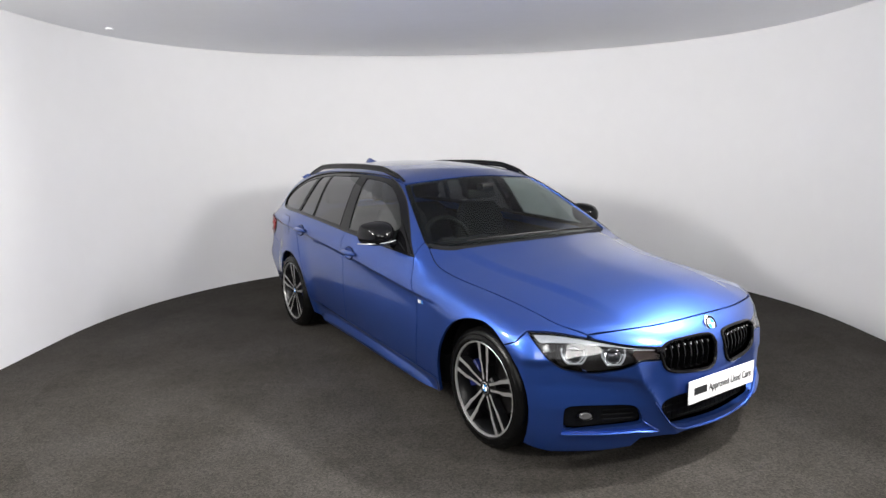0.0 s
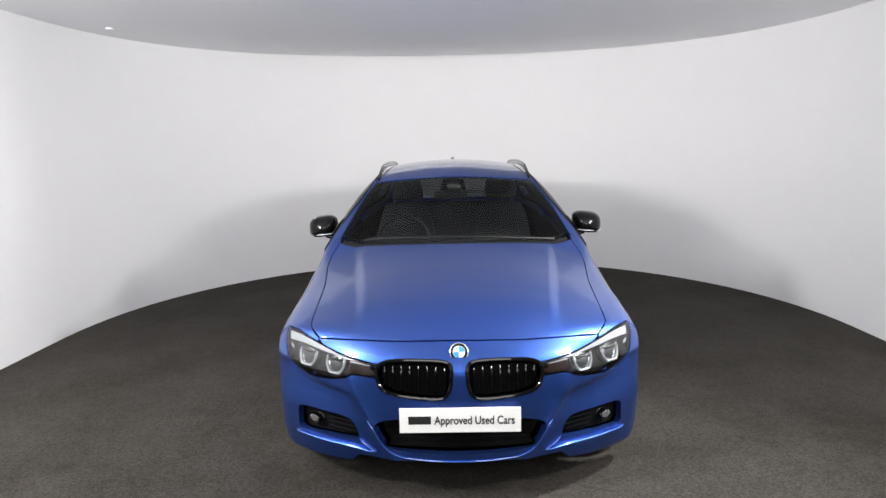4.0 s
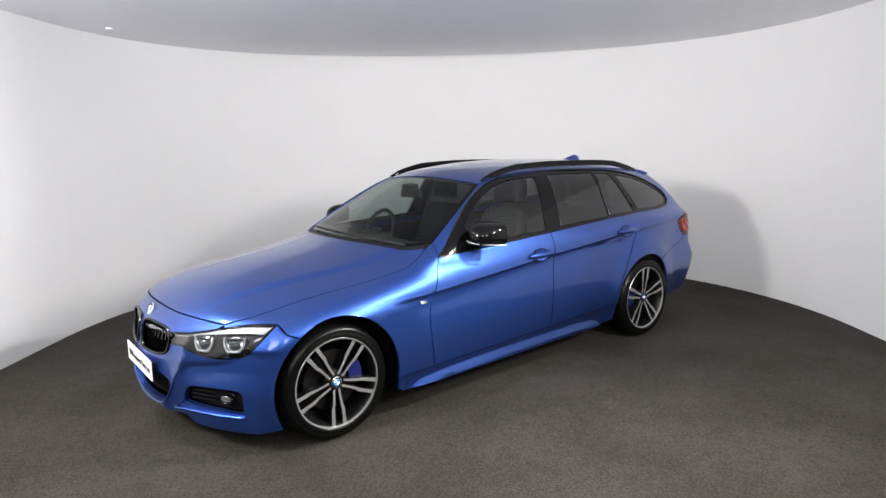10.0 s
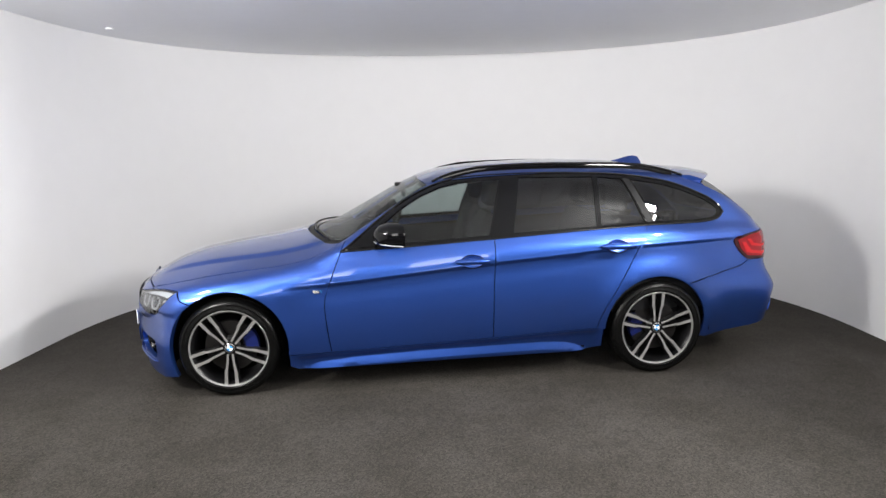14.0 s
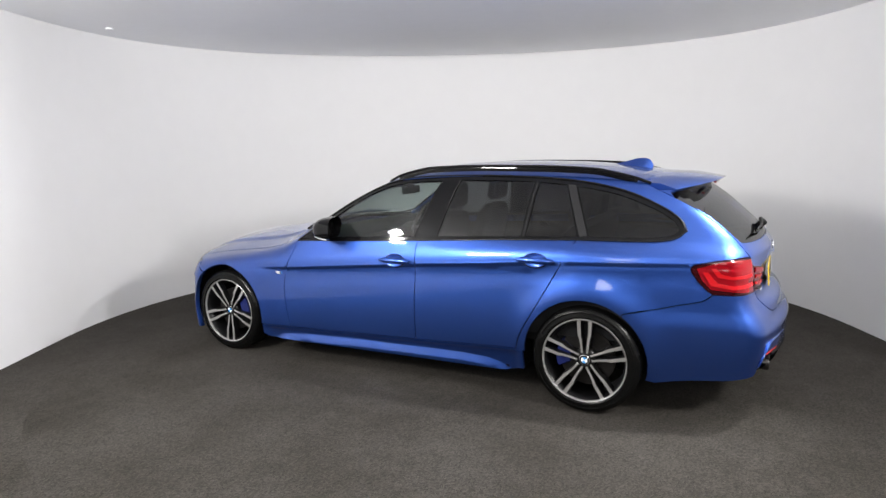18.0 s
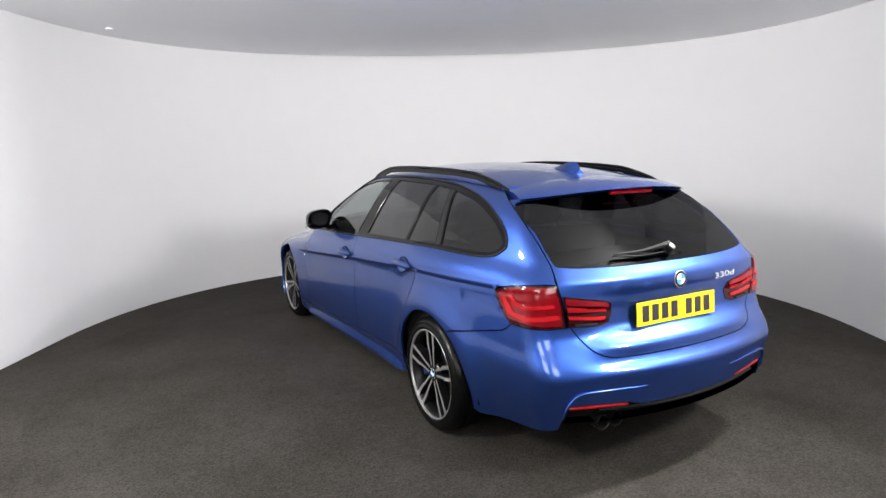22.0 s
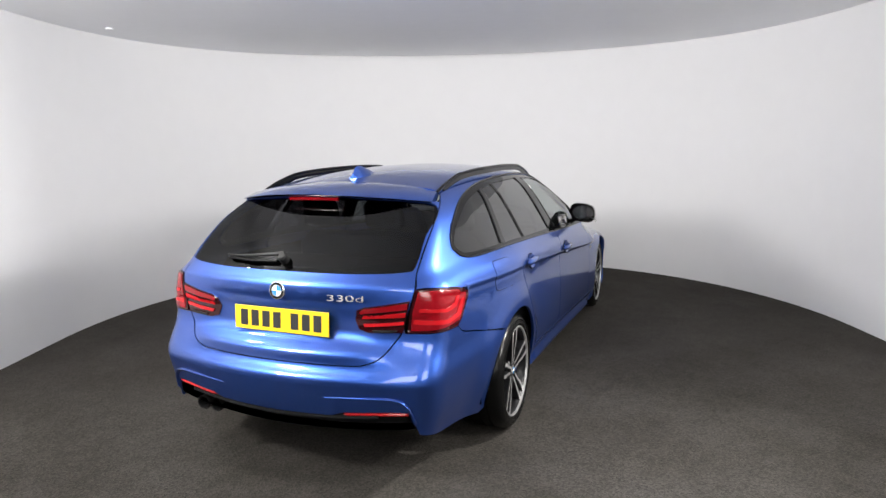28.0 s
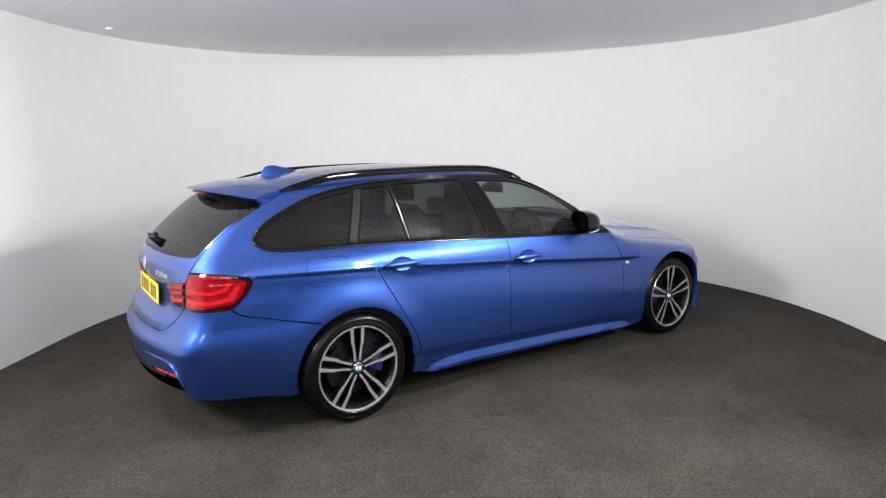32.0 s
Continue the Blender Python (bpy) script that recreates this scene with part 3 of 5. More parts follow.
LAMP_OVER = bend(N((49.8, 0.690), (43.3, 0.692), (35.6, 0.673), (27.3, 0.642), (21.5, 0.627), (18.3, 0.620)))
ARCH_F = (FRONT_AXLE - 0.008, HUB + 0.003, 0.366)
ARCH_R = (REAR_AXLE + 0.008, HUB + 0.004, 0.353)

panel("bonnet", both(np.vstack([HOOD_NOSE, HOOD_SIDE[1:], HOOD_BACK[1:]])), "top", PAINT, car, mirror=False, step=0.035)
panel("front_wing", np.vstack([DOOR_A, SILL_F[:1], arc(*ARCH_F, 190, 53, 16), S((1.68, 0.64)), LAMP_OVER[:11], HOOD_SIDE, SCREEN_SIDE[:1], S((0.67, 0.94))]),
      "diag", PAINT, car, step=0.03)
front_doors = panel("front_door", np.vstack([BELT[:3], DOOR_B[1:], SILL_F[1:], DOOR_A[::-1][1:-1]]), "side", PAINT, car, step=0.035)
rear_doors = panel("rear_door", np.vstack([BELT[2:], DOOR_C[1:], SILL_R[:1], DOOR_B[::-1][1:-1]]), "side", PAINT, car, step=0.035)
GATE_SIDE = bend(R((46.5, 1.285), (38.3, 1.161), (33.6, 1.03), (32.2, 0.942)))
OUT_LAMP = bend(R((32.2, 0.942), (38, 0.941), (42.5, 0.925), (46.3, 0.890), (45.2, 0.83), (43.4, 0.778), (42.0, 0.752)))
BUMP_SEAM = bend(np.vstack([R((42.0, 0.752)), S((-2.014, 0.712), (-1.90, 0.683), (-1.814, 0.661), (-1.62, 0.618))]))
panel("side_frame", np.vstack([SCREEN_SIDE, ROOF_SIDE[1:], GATE_SIDE, OUT_LAMP[1:], BUMP_SEAM[1:], arc(*ARCH_R, 127, 0, 18), DOOR_C[::-1],
                               DLO_LOW[1:], DLO_TOP[1:]]), "diag", PAINT, car, step=0.03)
panel("side_skirt", np.vstack([SILL_F[:1], S((0.765, 0.268), (-0.284, 0.302), (-1.03, 0.336)), S((-1.03, 0.20), (-0.9, 0.166), (0.98, 0.160), (1.03, 0.19))]),
      "side", PAINT, car, step=0.025, label="blue side skirt below the doors")
panel("roof", both(np.vstack([bend(T((0.165, 0.0), (0.155, 0.3), (0.11, 0.562))), ROOF_SIDE[1:], bend(T((-1.66, 0.535), (-1.70, 0.3), (-1.71, 0.0)))[1:]])),
      "top", PAINT, car, mirror=False, step=0.035)
# nose
KIDNEY = bend(np.vstack([N((1.6, 0.60), (2.2, 0.632), (5, 0.642), (11, 0.642), (16, 0.634), (18.2, 0.605), (18.0, 0.56), (16.8, 0.515), (13, 0.493), (6, 0.485), (3.2, 0.493), (2.0, 0.53), (1.6, 0.60))]), 3)[:-1]
MOUTH = both(bend(N((0, 0.388), (10, 0.385), (15, 0.376), (18.2, 0.356), (18.2, 0.32), (16.4, 0.268), (13, 0.243), (7, 0.236), (0, 0.234)), 3))
INLET = bend(N((40.9, 0.30), (40.5, 0.348), (38.0, 0.362), (33, 0.364), (27, 0.362), (24.3, 0.344), (23.0, 0.282), (24.5, 0.266), (33, 0.255), (40.2, 0.246), (40.9, 0.30)), 3)[:-1]
MIRR = np.array((1, -1, 1))
panel("front_bumper", both(np.vstack([HOOD_NOSE, LAMP_OVER[11:], LAMP_UNDER, S((1.68, 0.64)), arc(*ARCH_F, 53, -28, 8),
                                      N((44, 0.130), (37, 0.134), (32, 0.138), (25.2, 0.152), (23, 0.190), (14.4, 0.192), (6, 0.190), (0, 0.188))])), "nose", PAINT, car,
      holes=[KIDNEY, KIDNEY * MIRR, MOUTH, INLET, INLET * MIRR], mirror=False, step=0.028, flange=0.03)
# tail
GLASS_R = both(bend(R((0, 1.315), (20, 1.305), (43.5, 1.27), (36.6, 1.15), (32.9, 1.035), (30.5, 1.012), (20, 1.003), (0, 1.004)), 4))
GATE_LOW = bend(R((32.2, 0.942), (30.4, 0.82), (28.9, 0.739), (25.3, 0.658), (21.6, 0.620), (17.3, 0.610), (0, 0.608)))
panel("tailgate", both(np.vstack([R((0, 1.325), (20, 1.318)), GATE_SIDE, GATE_LOW[1:]])), "tail", PAINT, car, holes=[GLASS_R], mirror=False, step=0.028)
panel("rear_bumper", both(np.vstack([GATE_LOW[::-1][:-8], R((30.0, 0.752), (42.0, 0.752)), BUMP_SEAM[1:], arc(*ARCH_R, 127, 196, 8), R((53, 0.215), (43.6, 0.245), (37.4, 0.262), (34.2, 0.285), (32.0, 0.300), (31.0, 0.36), (29.8, 0.412), (27, 0.414), (17, 0.402), (14, 0.384), (0, 0.380))])),
      "tail", PAINT, car, mirror=False, step=0.028)
panel("rear_window", GLASS_R, "tail", REAR_TINT, car, mirror=False, off=-0.004, flange=0, gap=0.001, label="dark tinted rear window", tail_normals=True)
panel("windscreen", both(np.vstack([bend(T((0.925, 0.0), (0.895, 0.25), (0.81, 0.5), (0.745, 0.63), (0.665, 0.73))), SCREEN_SIDE[1:], bend(T((0.11, 0.56), (0.15, 0.3), (0.160, 0.0)))[1:]])),
      "screen", SCREEN, car, mirror=False, off=-0.004, flange=0, gap=0.002, label="clear windscreen")
SCREEN_LOOP = both(np.vstack([bend(T((0.925, 0.0), (0.895, 0.25), (0.81, 0.5), (0.745, 0.63), (0.665, 0.73))), SCREEN_SIDE[1:], bend(T((0.11, 0.56), (0.15, 0.3), (0.160, 0.0)))[1:]]))
SCREEN_HOLE = CHARTS["screen"].to_skin(shrink(dense(CHARTS["screen"].to_flat(SCREEN_LOOP), 0.03), 0.034))[0]
panel("screen_border", SCREEN_LOOP, "screen", BLACK, car, holes=[SCREEN_HOLE], mirror=False, off=-0.0065, flange=0, gap=0.002, label="black printed border of the windscreen")
panel("cowl", both(np.vstack([HOOD_BACK[::-1][:-1], bend(T((0.675, 0.728), (0.745, 0.63), (0.82, 0.48), (0.905, 0.22), (0.93, 0.0)))])), "top", PLASTIC, car, mirror=False, off=-0.006)


def lifted(points, off):
    """Points on the skin moved outwards."""
    p = np.asarray(points, float)
    n = np.stack([body(p + e) - body(p - e) for e in np.eye(3) * 0.003], -1)
    return p + n / np.linalg.norm(n, axis=1, keepdims=True) * off


# window surround and panes
PANE_F = S((0.43, 0.945), (-0.265, 0.980), (-0.37, 1.328), (-0.12, 1.316), (0.03, 1.286), (0.16, 1.236), (0.28, 1.168), (0.43, 1.055))
PANE_R = S((-0.435, 0.990), (-0.99, 1.014), (-1.015, 1.330), (-0.51, 1.336))
PANE_S = S((-1.025, 1.016), (-1.33, 1.027), (-1.215, 1.314), (-1.05, 1.327))
PANE_Q = bend(S((-1.40, 1.032), (-1.58, 1.034), (-1.75, 1.038), (-1.84, 1.052), (-1.875, 1.085), (-1.84, 1.127), (-1.75, 1.180), (-1.53, 1.262), (-1.285, 1.306)), 3)
panel("window_surround", np.vstack([BELT[:-1], DLO_LOW, DLO_TOP[1:-1]]), "diag", BLACK, car, holes=[PANE_F, PANE_R, PANE_S, PANE_Q], off=-0.001, step=0.05, gap=0.001,
      label="gloss black window surround")
for name, pane, mat, label in (("front_side_window", PANE_F, CLEAR, "clear side window"), ("rear_side_window", PANE_R, TINT, "dark tinted side window"),
                               ("small_side_window", PANE_S, TINT, "dark tinted side window"), ("quarter_window", PANE_Q, TINT, "dark tinted quarter window")):
    for pane_ob in panel(name, pane, "diag", mat, car, off=-0.005, flange=0, gap=-0.002, step=0.05, label=label):
        pane_ob.visible_shadow = mat is TINT
panel("pillar_strip", S((-1.345, 1.026), (-1.39, 1.030), (-1.272, 1.309), (-1.226, 1.313)), "diag", SATIN, car, off=0.002, flange=0.005, gap=0, label="satin grey pillar strip")

for s in (1, -1):
    rim = lifted(np.vstack([BELT[:-1], DLO_LOW, DLO_TOP[1:-1]]), 0.003) * (1, s, 1)
    bm = bmesh.new()
    tube(bm, [tuple(q) for q in np.vstack([rim, rim[:1]])], 0.0050, 8)
    part("window_trim", bm, TRIM, car, "gloss black window trim strip")
# seals between the panes
for low, high in (((-1.008, 1.015), (-1.033, 1.328)), ((-0.272, 0.981), (-0.377, 1.330)), ((-0.428, 0.989), (-0.503, 1.337))):
    for s in (1, -1):
        bm = bmesh.new()
        tube(bm, [tuple(q) for q in lifted(S(*[(low[0] + (high[0] - low[0]) * k / 5, low[1] + (high[1] - low[1]) * k / 5) for k in range(6)]), 0.0) * (1, s, 1)], 0.0026, 6)
        part("window_seal", bm, TRIM, car, "gloss black window seal")

# inner shell: keeps the cavities dark and gives the cabin its trim
panel("door_card", np.vstack([S((0.62, 0.88), (-0.3, 0.935), (-1.33, 0.99), (-1.85, 1.0)), S((-1.85, 0.42), (0.62, 0.42))]), "side", CLOTH, car, off=-0.07, flange=0, gap=0, step=0.1)
panel("headliner", both(np.vstack([T((0.08, 0.0), (0.04, 0.52), (-1.62, 0.48), (-1.68, 0.0))])), "top", LINER, car, off=-0.035, flange=0, gap=0, step=0.12, mirror=False)
bm = bmesh.new()
box(bm, -2.05, 0.75, -0.74, 0.74, 0.36, 0.42, 0.02)
part("cabin_floor", bm, CLOTH, car)
bm = bmesh.new()
box(bm, -2.05, 1.95, -0.60, 0.60, 0.19, 0.36, 0.05)
box(bm, 0.75, 1.95, -0.60, 0.60, 0.34, 0.66, 0.04)
box(bm, -2.25, -1.75, -0.55, 0.55, 0.34, 0.6, 0.04)
box(bm, -0.95, 0.95, -0.80, 0.80, 0.17, 0.36, 0.03)
part("underbody", bm, DARK, car)
for c, s in ((FRONT_AXLE, 1), (FRONT_AXLE, -1), (REAR_AXLE, 1), (REAR_AXLE, -1)):
    bm = bmesh.new()
    ring = [(c + 0.40 * math.cos(radians(a)), HUB + 0.40 * math.sin(radians(a))) for a in range(-17, 199, 12)]
    rows = [[bm.verts.new((x, s * y, z)) for x, z in ring] for y in (0.80, 0.58)]
    for k in range(len(ring) - 1):
        bm.faces.new((rows[0][k], rows[0][k + 1], rows[1][k + 1], rows[1][k]))
    bm.faces.new(rows[1])
    part("wheel_well", bm, DARK, car)

# ---- wheels ----


def wheel():
    w = new("wheel")
    bm = bmesh.new()
    lathe(bm, [(0.242, -0.105), (0.262, -0.112), (0.290, -0.112), (0.308, -0.098), (0.316, -0.080), (0.318, -0.03), (0.318, -0.02), (0.312, -0.019), (0.312, -0.011),
               (0.318, -0.01), (0.318, 0.03), (0.312, 0.031), (0.312, 0.039), (0.318, 0.04), (0.316, 0.078), (0.308, 0.095), (0.296, 0.106),
               (0.288, 0.1095), (0.287, 0.1115), (0.283, 0.1115), (0.282, 0.1095), (0.268, 0.1115), (0.262, 0.1135), (0.256, 0.1135), (0.2505, 0.110), (0.245, 0.103)], 72)
    part("tyre", bm, RUBBER, w)
    bm = bmesh.new()
    lathe(bm, [(0.248, 0.098), (0.250, 0.106), (0.2465, 0.109), (0.2405, 0.107), (0.2385, 0.098)], 72)
    part("rim_edge", bm, ALLOY, w, "bright machined rim edge")
    bm = bmesh.new()
    lathe(bm, [(0.2385, 0.098), (0.227, 0.085), (0.218, 0.03), (0.215, -0.10), (0.245, -0.105)], 72)
    part("barrel", bm, GREYM, w)
    for k in range(5):
        for s in (-1, 1):
            bm = bmesh.new()
            # a tapered spoke that leans away from its twin
            prof = [(0.040, 0.0150, 0.0078, 0.086), (0.085, 0.0185, 0.0080, 0.090), (0.125, 0.0235, 0.0088, 0.093), (0.150, 0.0300, 0.0115, 0.096), (0.200, 0.0320, 0.0118, 0.099), (0.238, 0.0340, 0.0145, 0.101)]
            rows = []
            for r, c, h, y in prof:
                rows.append([bm.verts.new(v) for v in ((r, y - 0.045, s * c - h * 1.25), (r, y - 0.006, s * c - h), (r, y, s * c - h * 0.82),
                                                       (r, y, s * c + h * 0.82), (r, y - 0.006, s * c + h), (r, y - 0.045, s * c + h * 1.25))])
            for a, b in zip(rows, rows[1:]):
                for i in range(6):
                    f = bm.faces.new((a[i], a[(i + 1) % 6], b[(i + 1) % 6], b[i]))
                    f.material_index = 1 if i == 2 else 0
            ob = part("spoke", bm, GREYM, w, smooth=False)
            ob.data.materials.append(ALLOY)
            ob.matrix_local = pose(0, 0, 0, 0, 90 + k * 72, 0)
    bm = bmesh.new()
    lathe(bm, [(0.0, 0.085), (0.030, 0.085), (0.034, 0.083), (0.058, 0.080), (0.068, 0.07), (0.070, 0.02)], 40)
    part("hub", bm, GREYM, w)
    for k in range(5):
        bm = bmesh.new()
        a = radians(36 + 90 + k * 72)
        lathe(bm, [(0.0, 0.074), (0.007, 0.074), (0.008, 0.07), (0.008, 0.086), (0.011, 0.086), (0.012, 0.06)], 12)
        part("wheel_bolt", bm, IRON, w).location = (0.052 * math.cos(a), 0.0, 0.052 * math.sin(a))
    cap = badge(0.030)
    cap.name, cap.parent = "hub_cap", w
    cap.matrix_local = pose(0, 0.087, 0, 0, 0, 0)
    bm = bmesh.new()
    lathe(bm, [(0.07, 0.03), (0.165, 0.03), (0.165, 0.004), (0.07, 0.004)], 60)
    part("brake_disc", bm, IRON, w)
    return w


def badge(r):
    """A round emblem that faces +y: dark ring, blue and white quarters."""
    bm = bmesh.new()
    n = 40
    def ring(rad, y):
        return [bm.verts.new((rad * math.cos(2 * math.pi * k / n), y, rad * math.sin(2 * math.pi * k / n))) for k in range(n)]
    rings = [ring(r, 0), ring(r, r * 0.10), ring(r * 0.93, r * 0.14), ring(r * 0.66, r * 0.14), ring(r * 0.62, r * 0.14)]
    for j, (a, b) in enumerate(zip(rings, rings[1:])):
        for k in range(n):
            bm.faces.new((a[k], b[k], b[(k + 1) % n], a[(k + 1) % n])).material_index = (0, 0, 1, 0)[j]
    mid = bm.verts.new((0, r * 0.16, 0))
    for k in range(n):
        bm.faces.new((rings[-1][k], mid, rings[-1][(k + 1) % n])).material_index = 2 + (k * 4 // n) % 2
    ob = part("badge", bm, CHROME, None, sharp=20)
    for m in (BLACK, ENAMEL, LOGOBLUE):
        ob.data.materials.append(m)
    return ob


first = wheel()
for c, s in ((FRONT_AXLE, 1), (FRONT_AXLE, -1), (REAR_AXLE, 1), (REAR_AXLE, -1)):
    place = pose(c, s * (0.772 if c > 0 else 0.762), HUB, 0, 0 if c > 0 and s > 0 else 36, 0 if s > 0 else 180)
    w = first if first.parent is None else copy_thing(first, place)
    w.parent = car
    w.matrix_basis = place
    bm = bmesh.new()
    ring = [(0.175 * math.cos(radians(a)), 0.175 * math.sin(radians(a))) for a in range(-28, 29, 8)]
    ring2 = [(0.095 * math.cos(radians(a)), 0.095 * math.sin(radians(a))) for a in range(24, -25, -8)]
    low = [bm.verts.new((x, 0.0, z)) for x, z in ring + ring2]
    top = [bm.verts.new((x, 0.055, z)) for x, z in ring + ring2]
    bm.faces.new(low)
    bm.faces.new(top)
    for k in range(len(low)):
        bm.faces.new((low[k], low[(k + 1) % len(low)], top[(k + 1) % len(top)], top[k]))
    bmesh.ops.bevel(bm, geom=list(bm.edges), offset=0.004, segments=1, affect="EDGES")
    cal = part("brake_caliper", bm, CALIPER, car, "blue painted brake caliper")
    turn = (192 if c > 0 else -6) if s > 0 else (-12 if c > 0 else 186)
    cal.matrix_local = pose(c, s * (0.777 if c > 0 else 0.767), HUB, 0, turn, 0 if s > 0 else 180)

# ---- lamps, grilles and trim of the car ----


def spot(kind, u, v, off=0.0):
    """A frame on the skin: its y axis points outwards, its z axis up along the skin."""
    q = (radians(u), v) if kind in ("nose", "tail") else (u, v)
    p, n = CHARTS[kind].to_skin([q])
    y = Vector(n[0])
    x = y.cross(Vector((0, 0, 1))).normalized()
    z = x.cross(y)
    m = Matrix((x, y, z)).transposed().to_4x4()
    m.translation = Vector(p[0]) + y * off
    return m


def flipped(m):
    """The pose on the other side of the car (turned, not mirrored)."""
    p, x, y, z = m.translation, m.col[0], m.col[1], m.col[2]
    y2 = Vector((y[0], -y[1], y[2]))
    z2 = Vector((z[0], -z[1], z[2]))
    x2 = y2.cross(z2)
    r = Matrix((x2, y2, z2)).transposed().to_4x4()
    r.translation = (p[0], -p[1], p[2])
    return r


# headlights: dark housing behind a clear lens, a pale brow and two light rings
LAMP_LOOP = np.vstack([LAMP_UNDER, LAMP_OVER[1:]])
housings = panel("headlight", LAMP_LOOP, "nose", HOUSING, car, off=-0.036, flange=-0.032, gap=0.002, step=0.03, label="headlight with a clear lens and two light rings")
for h, s in zip(housings, (1, -1)):
    def mirrored(p, s=s):
        return np.asarray(p) * (1, s, 1)
    for name, loop, mat, off, lab in (
            ("lens", LAMP_LOOP, LENS, 0.0, "clear lens"),
            ("brow", np.vstack([bend(N((48.6, 0.684), (43, 0.685), (35.6, 0.667), (27.3, 0.636), (22.5, 0.624))), N((27, 0.627), (31, 0.637), (36, 0.645), (40, 0.652), (44, 0.652), (46.5, 0.648))]), DRL, -0.012, "pale light strip"),
            ("side_reflector", N((44.4, 0.628), (46.2, 0.640), (45.6, 0.624), (43.9, 0.612)), DRL, -0.014, "small pale reflector"),
            ("inner_cover", N((18.6, 0.566), (23.8, 0.572), (25.2, 0.600), (24.6, 0.616), (18.6, 0.610)), BROWN, -0.014, "dark brown cover beside the grille"),
            ("inner_strip", N((18.8, 0.611), (24.6, 0.622), (25.6, 0.618), (18.8, 0.606)), DRL, -0.008, "thin bright strip")):
        made = panel(name, loop, "nose", mat, h, off=off, flange=0, gap=0.001, step=0.03, label=lab, mirror=True)
        drop = made[1] if s > 0 else made[0]
        bpy.data.objects.remove(drop)
    for a, z, wide in ((29.6, 0.592, 1.0), (38.6, 0.600, 1.08)):
        m = spot("nose", a, z, -0.020)
        m = m if s > 0 else flipped(m)
        # an open-topped ring: straight foot, slanted cheeks
        ring = [(-0.050, 0, 0.034), (-0.053, 0, 0.012), (-0.048, 0, -0.008), (-0.033, 0, -0.032), (-0.022, 0, -0.037), (0.022, 0, -0.037), (0.033, 0, -0.032), (0.048, 0, -0.008), (0.053, 0, 0.012), (0.050, 0, 0.034)]
        ring = bend(np.array(ring) * (wide, 1, 1), 3)
        bm = bmesh.new()
        tube(bm, [tuple(q) for q in ring], 0.0050, 6)
        part("light_ring", bm, DRL, h, "pale light guide ring").matrix_local = m
        bm = bmesh.new()
        tube(bm, [tuple(q) for q in ring * (0.80, 1, 0.80) + np.array((0, -0.006, 0.002))], 0.0028, 6)
        part("inner_ring", bm, CHROME, h, "thin bright ring").matrix_local = m
        bm = bmesh.new()
        lathe(bm, [(0.033, -0.020), (0.032, -0.006), (0.026, 0.003), (0.014, 0.009), (0.0, 0.010)], 24)
        part("projector", bm, PROJ, h, "round dark projector lens").matrix_local = m
        bm = bmesh.new()
        lathe(bm, [(0.040, -0.024), (0.039, -0.010), (0.034, -0.008), (0.032, -0.014)], 24)
        part("bezel", bm, CHROME, h, "bright bezel").matrix_local = m
        bm = bmesh.new()
        tube(bm, [(-0.046 * wide, 0.002, 0.030), (-0.016, 0.006, 0.024), (0.016, 0.006, 0.024), (0.046 * wide, 0.002, 0.030)], 0.004, 6)
        part("eyelid", bm, SATIN, h).matrix_local = m

# kidney grilles
for s in (1, -1):
    bm = bmesh.new()
    ring = lifted(KIDNEY, 0.002) * (1, s, 1)
    tube(bm, [tuple(q) for q in np.vstack([ring, ring[:2]])], 0.0085, 8)
    grille = part("kidney_grille", bm, BLACK, car, "gloss black kidney grille with upright slats")
    backs = panel("backing", KIDNEY, "nose", DARK, grille, off=-0.055, flange=-0.053, gap=0.0005, step=0.05)
    bpy.data.objects.remove(backs[1] if s > 0 else backs[0])
    for k in range(8):
        a = 3.2 + k * 1.92
        z0, z1 = 0.492 + 0.02 * (abs(k - 2.5) / 5) ** 2, 0.640 - 0.01 * (abs(k - 3) / 4) ** 2
        pts = lifted(N((a, z0), (a, (z0 + z1) / 2), (a, z1 - 0.03), (a, z1 - 0.012), (a, z1)), -0.016) * (1, s, 1) - np.array([(0.012, 0, 0), (0, 0, 0), (0.004, 0, 0), (0.012, 0, 0), (0.03, 0, 0)])
        bm = bmesh.new()
        dx = np.array((0.0, 0.003, 0.0))
        back = pts - np.array((0.035, 0, 0))
        rows = [[bm.verts.new(tuple(q)) for q in (f - dx, f + dx, g + dx * 0.6, g - dx * 0.6)] for f, g in zip(pts, back)]
        for r0, r1 in zip(rows, rows[1:]):
            for i in range(4):
                bm.faces.new((r0[i], r0[(i + 1) % 4], r1[(i + 1) % 4], r1[i]))
        bm.faces.new(rows[0])
        bm.faces.new(rows[-1])
        part("slat", bm, BLACK, grille)
        # chrome rod that stands in for the highlight on the slat's top
        bm = bmesh.new()
        tip = lifted(N((a, z1 - 0.016), (a, z1 - 0.026)), -0.012) * (1, s, 1)
        tube(bm, [tuple(q) for q in tip], 0.0022, 6)
        part("slat_glint", bm, CHROME, grille, "small bright glint at the top of a slat")
    bm = bmesh.new()
    p = lifted(N((18.0, 0.612), (19.6, 0.606)), -0.008) * (1, s, 1)
    tube(bm, [tuple(q) for q in p], 0.016, 8)
    part("bridge", bm, BLACK, grille)

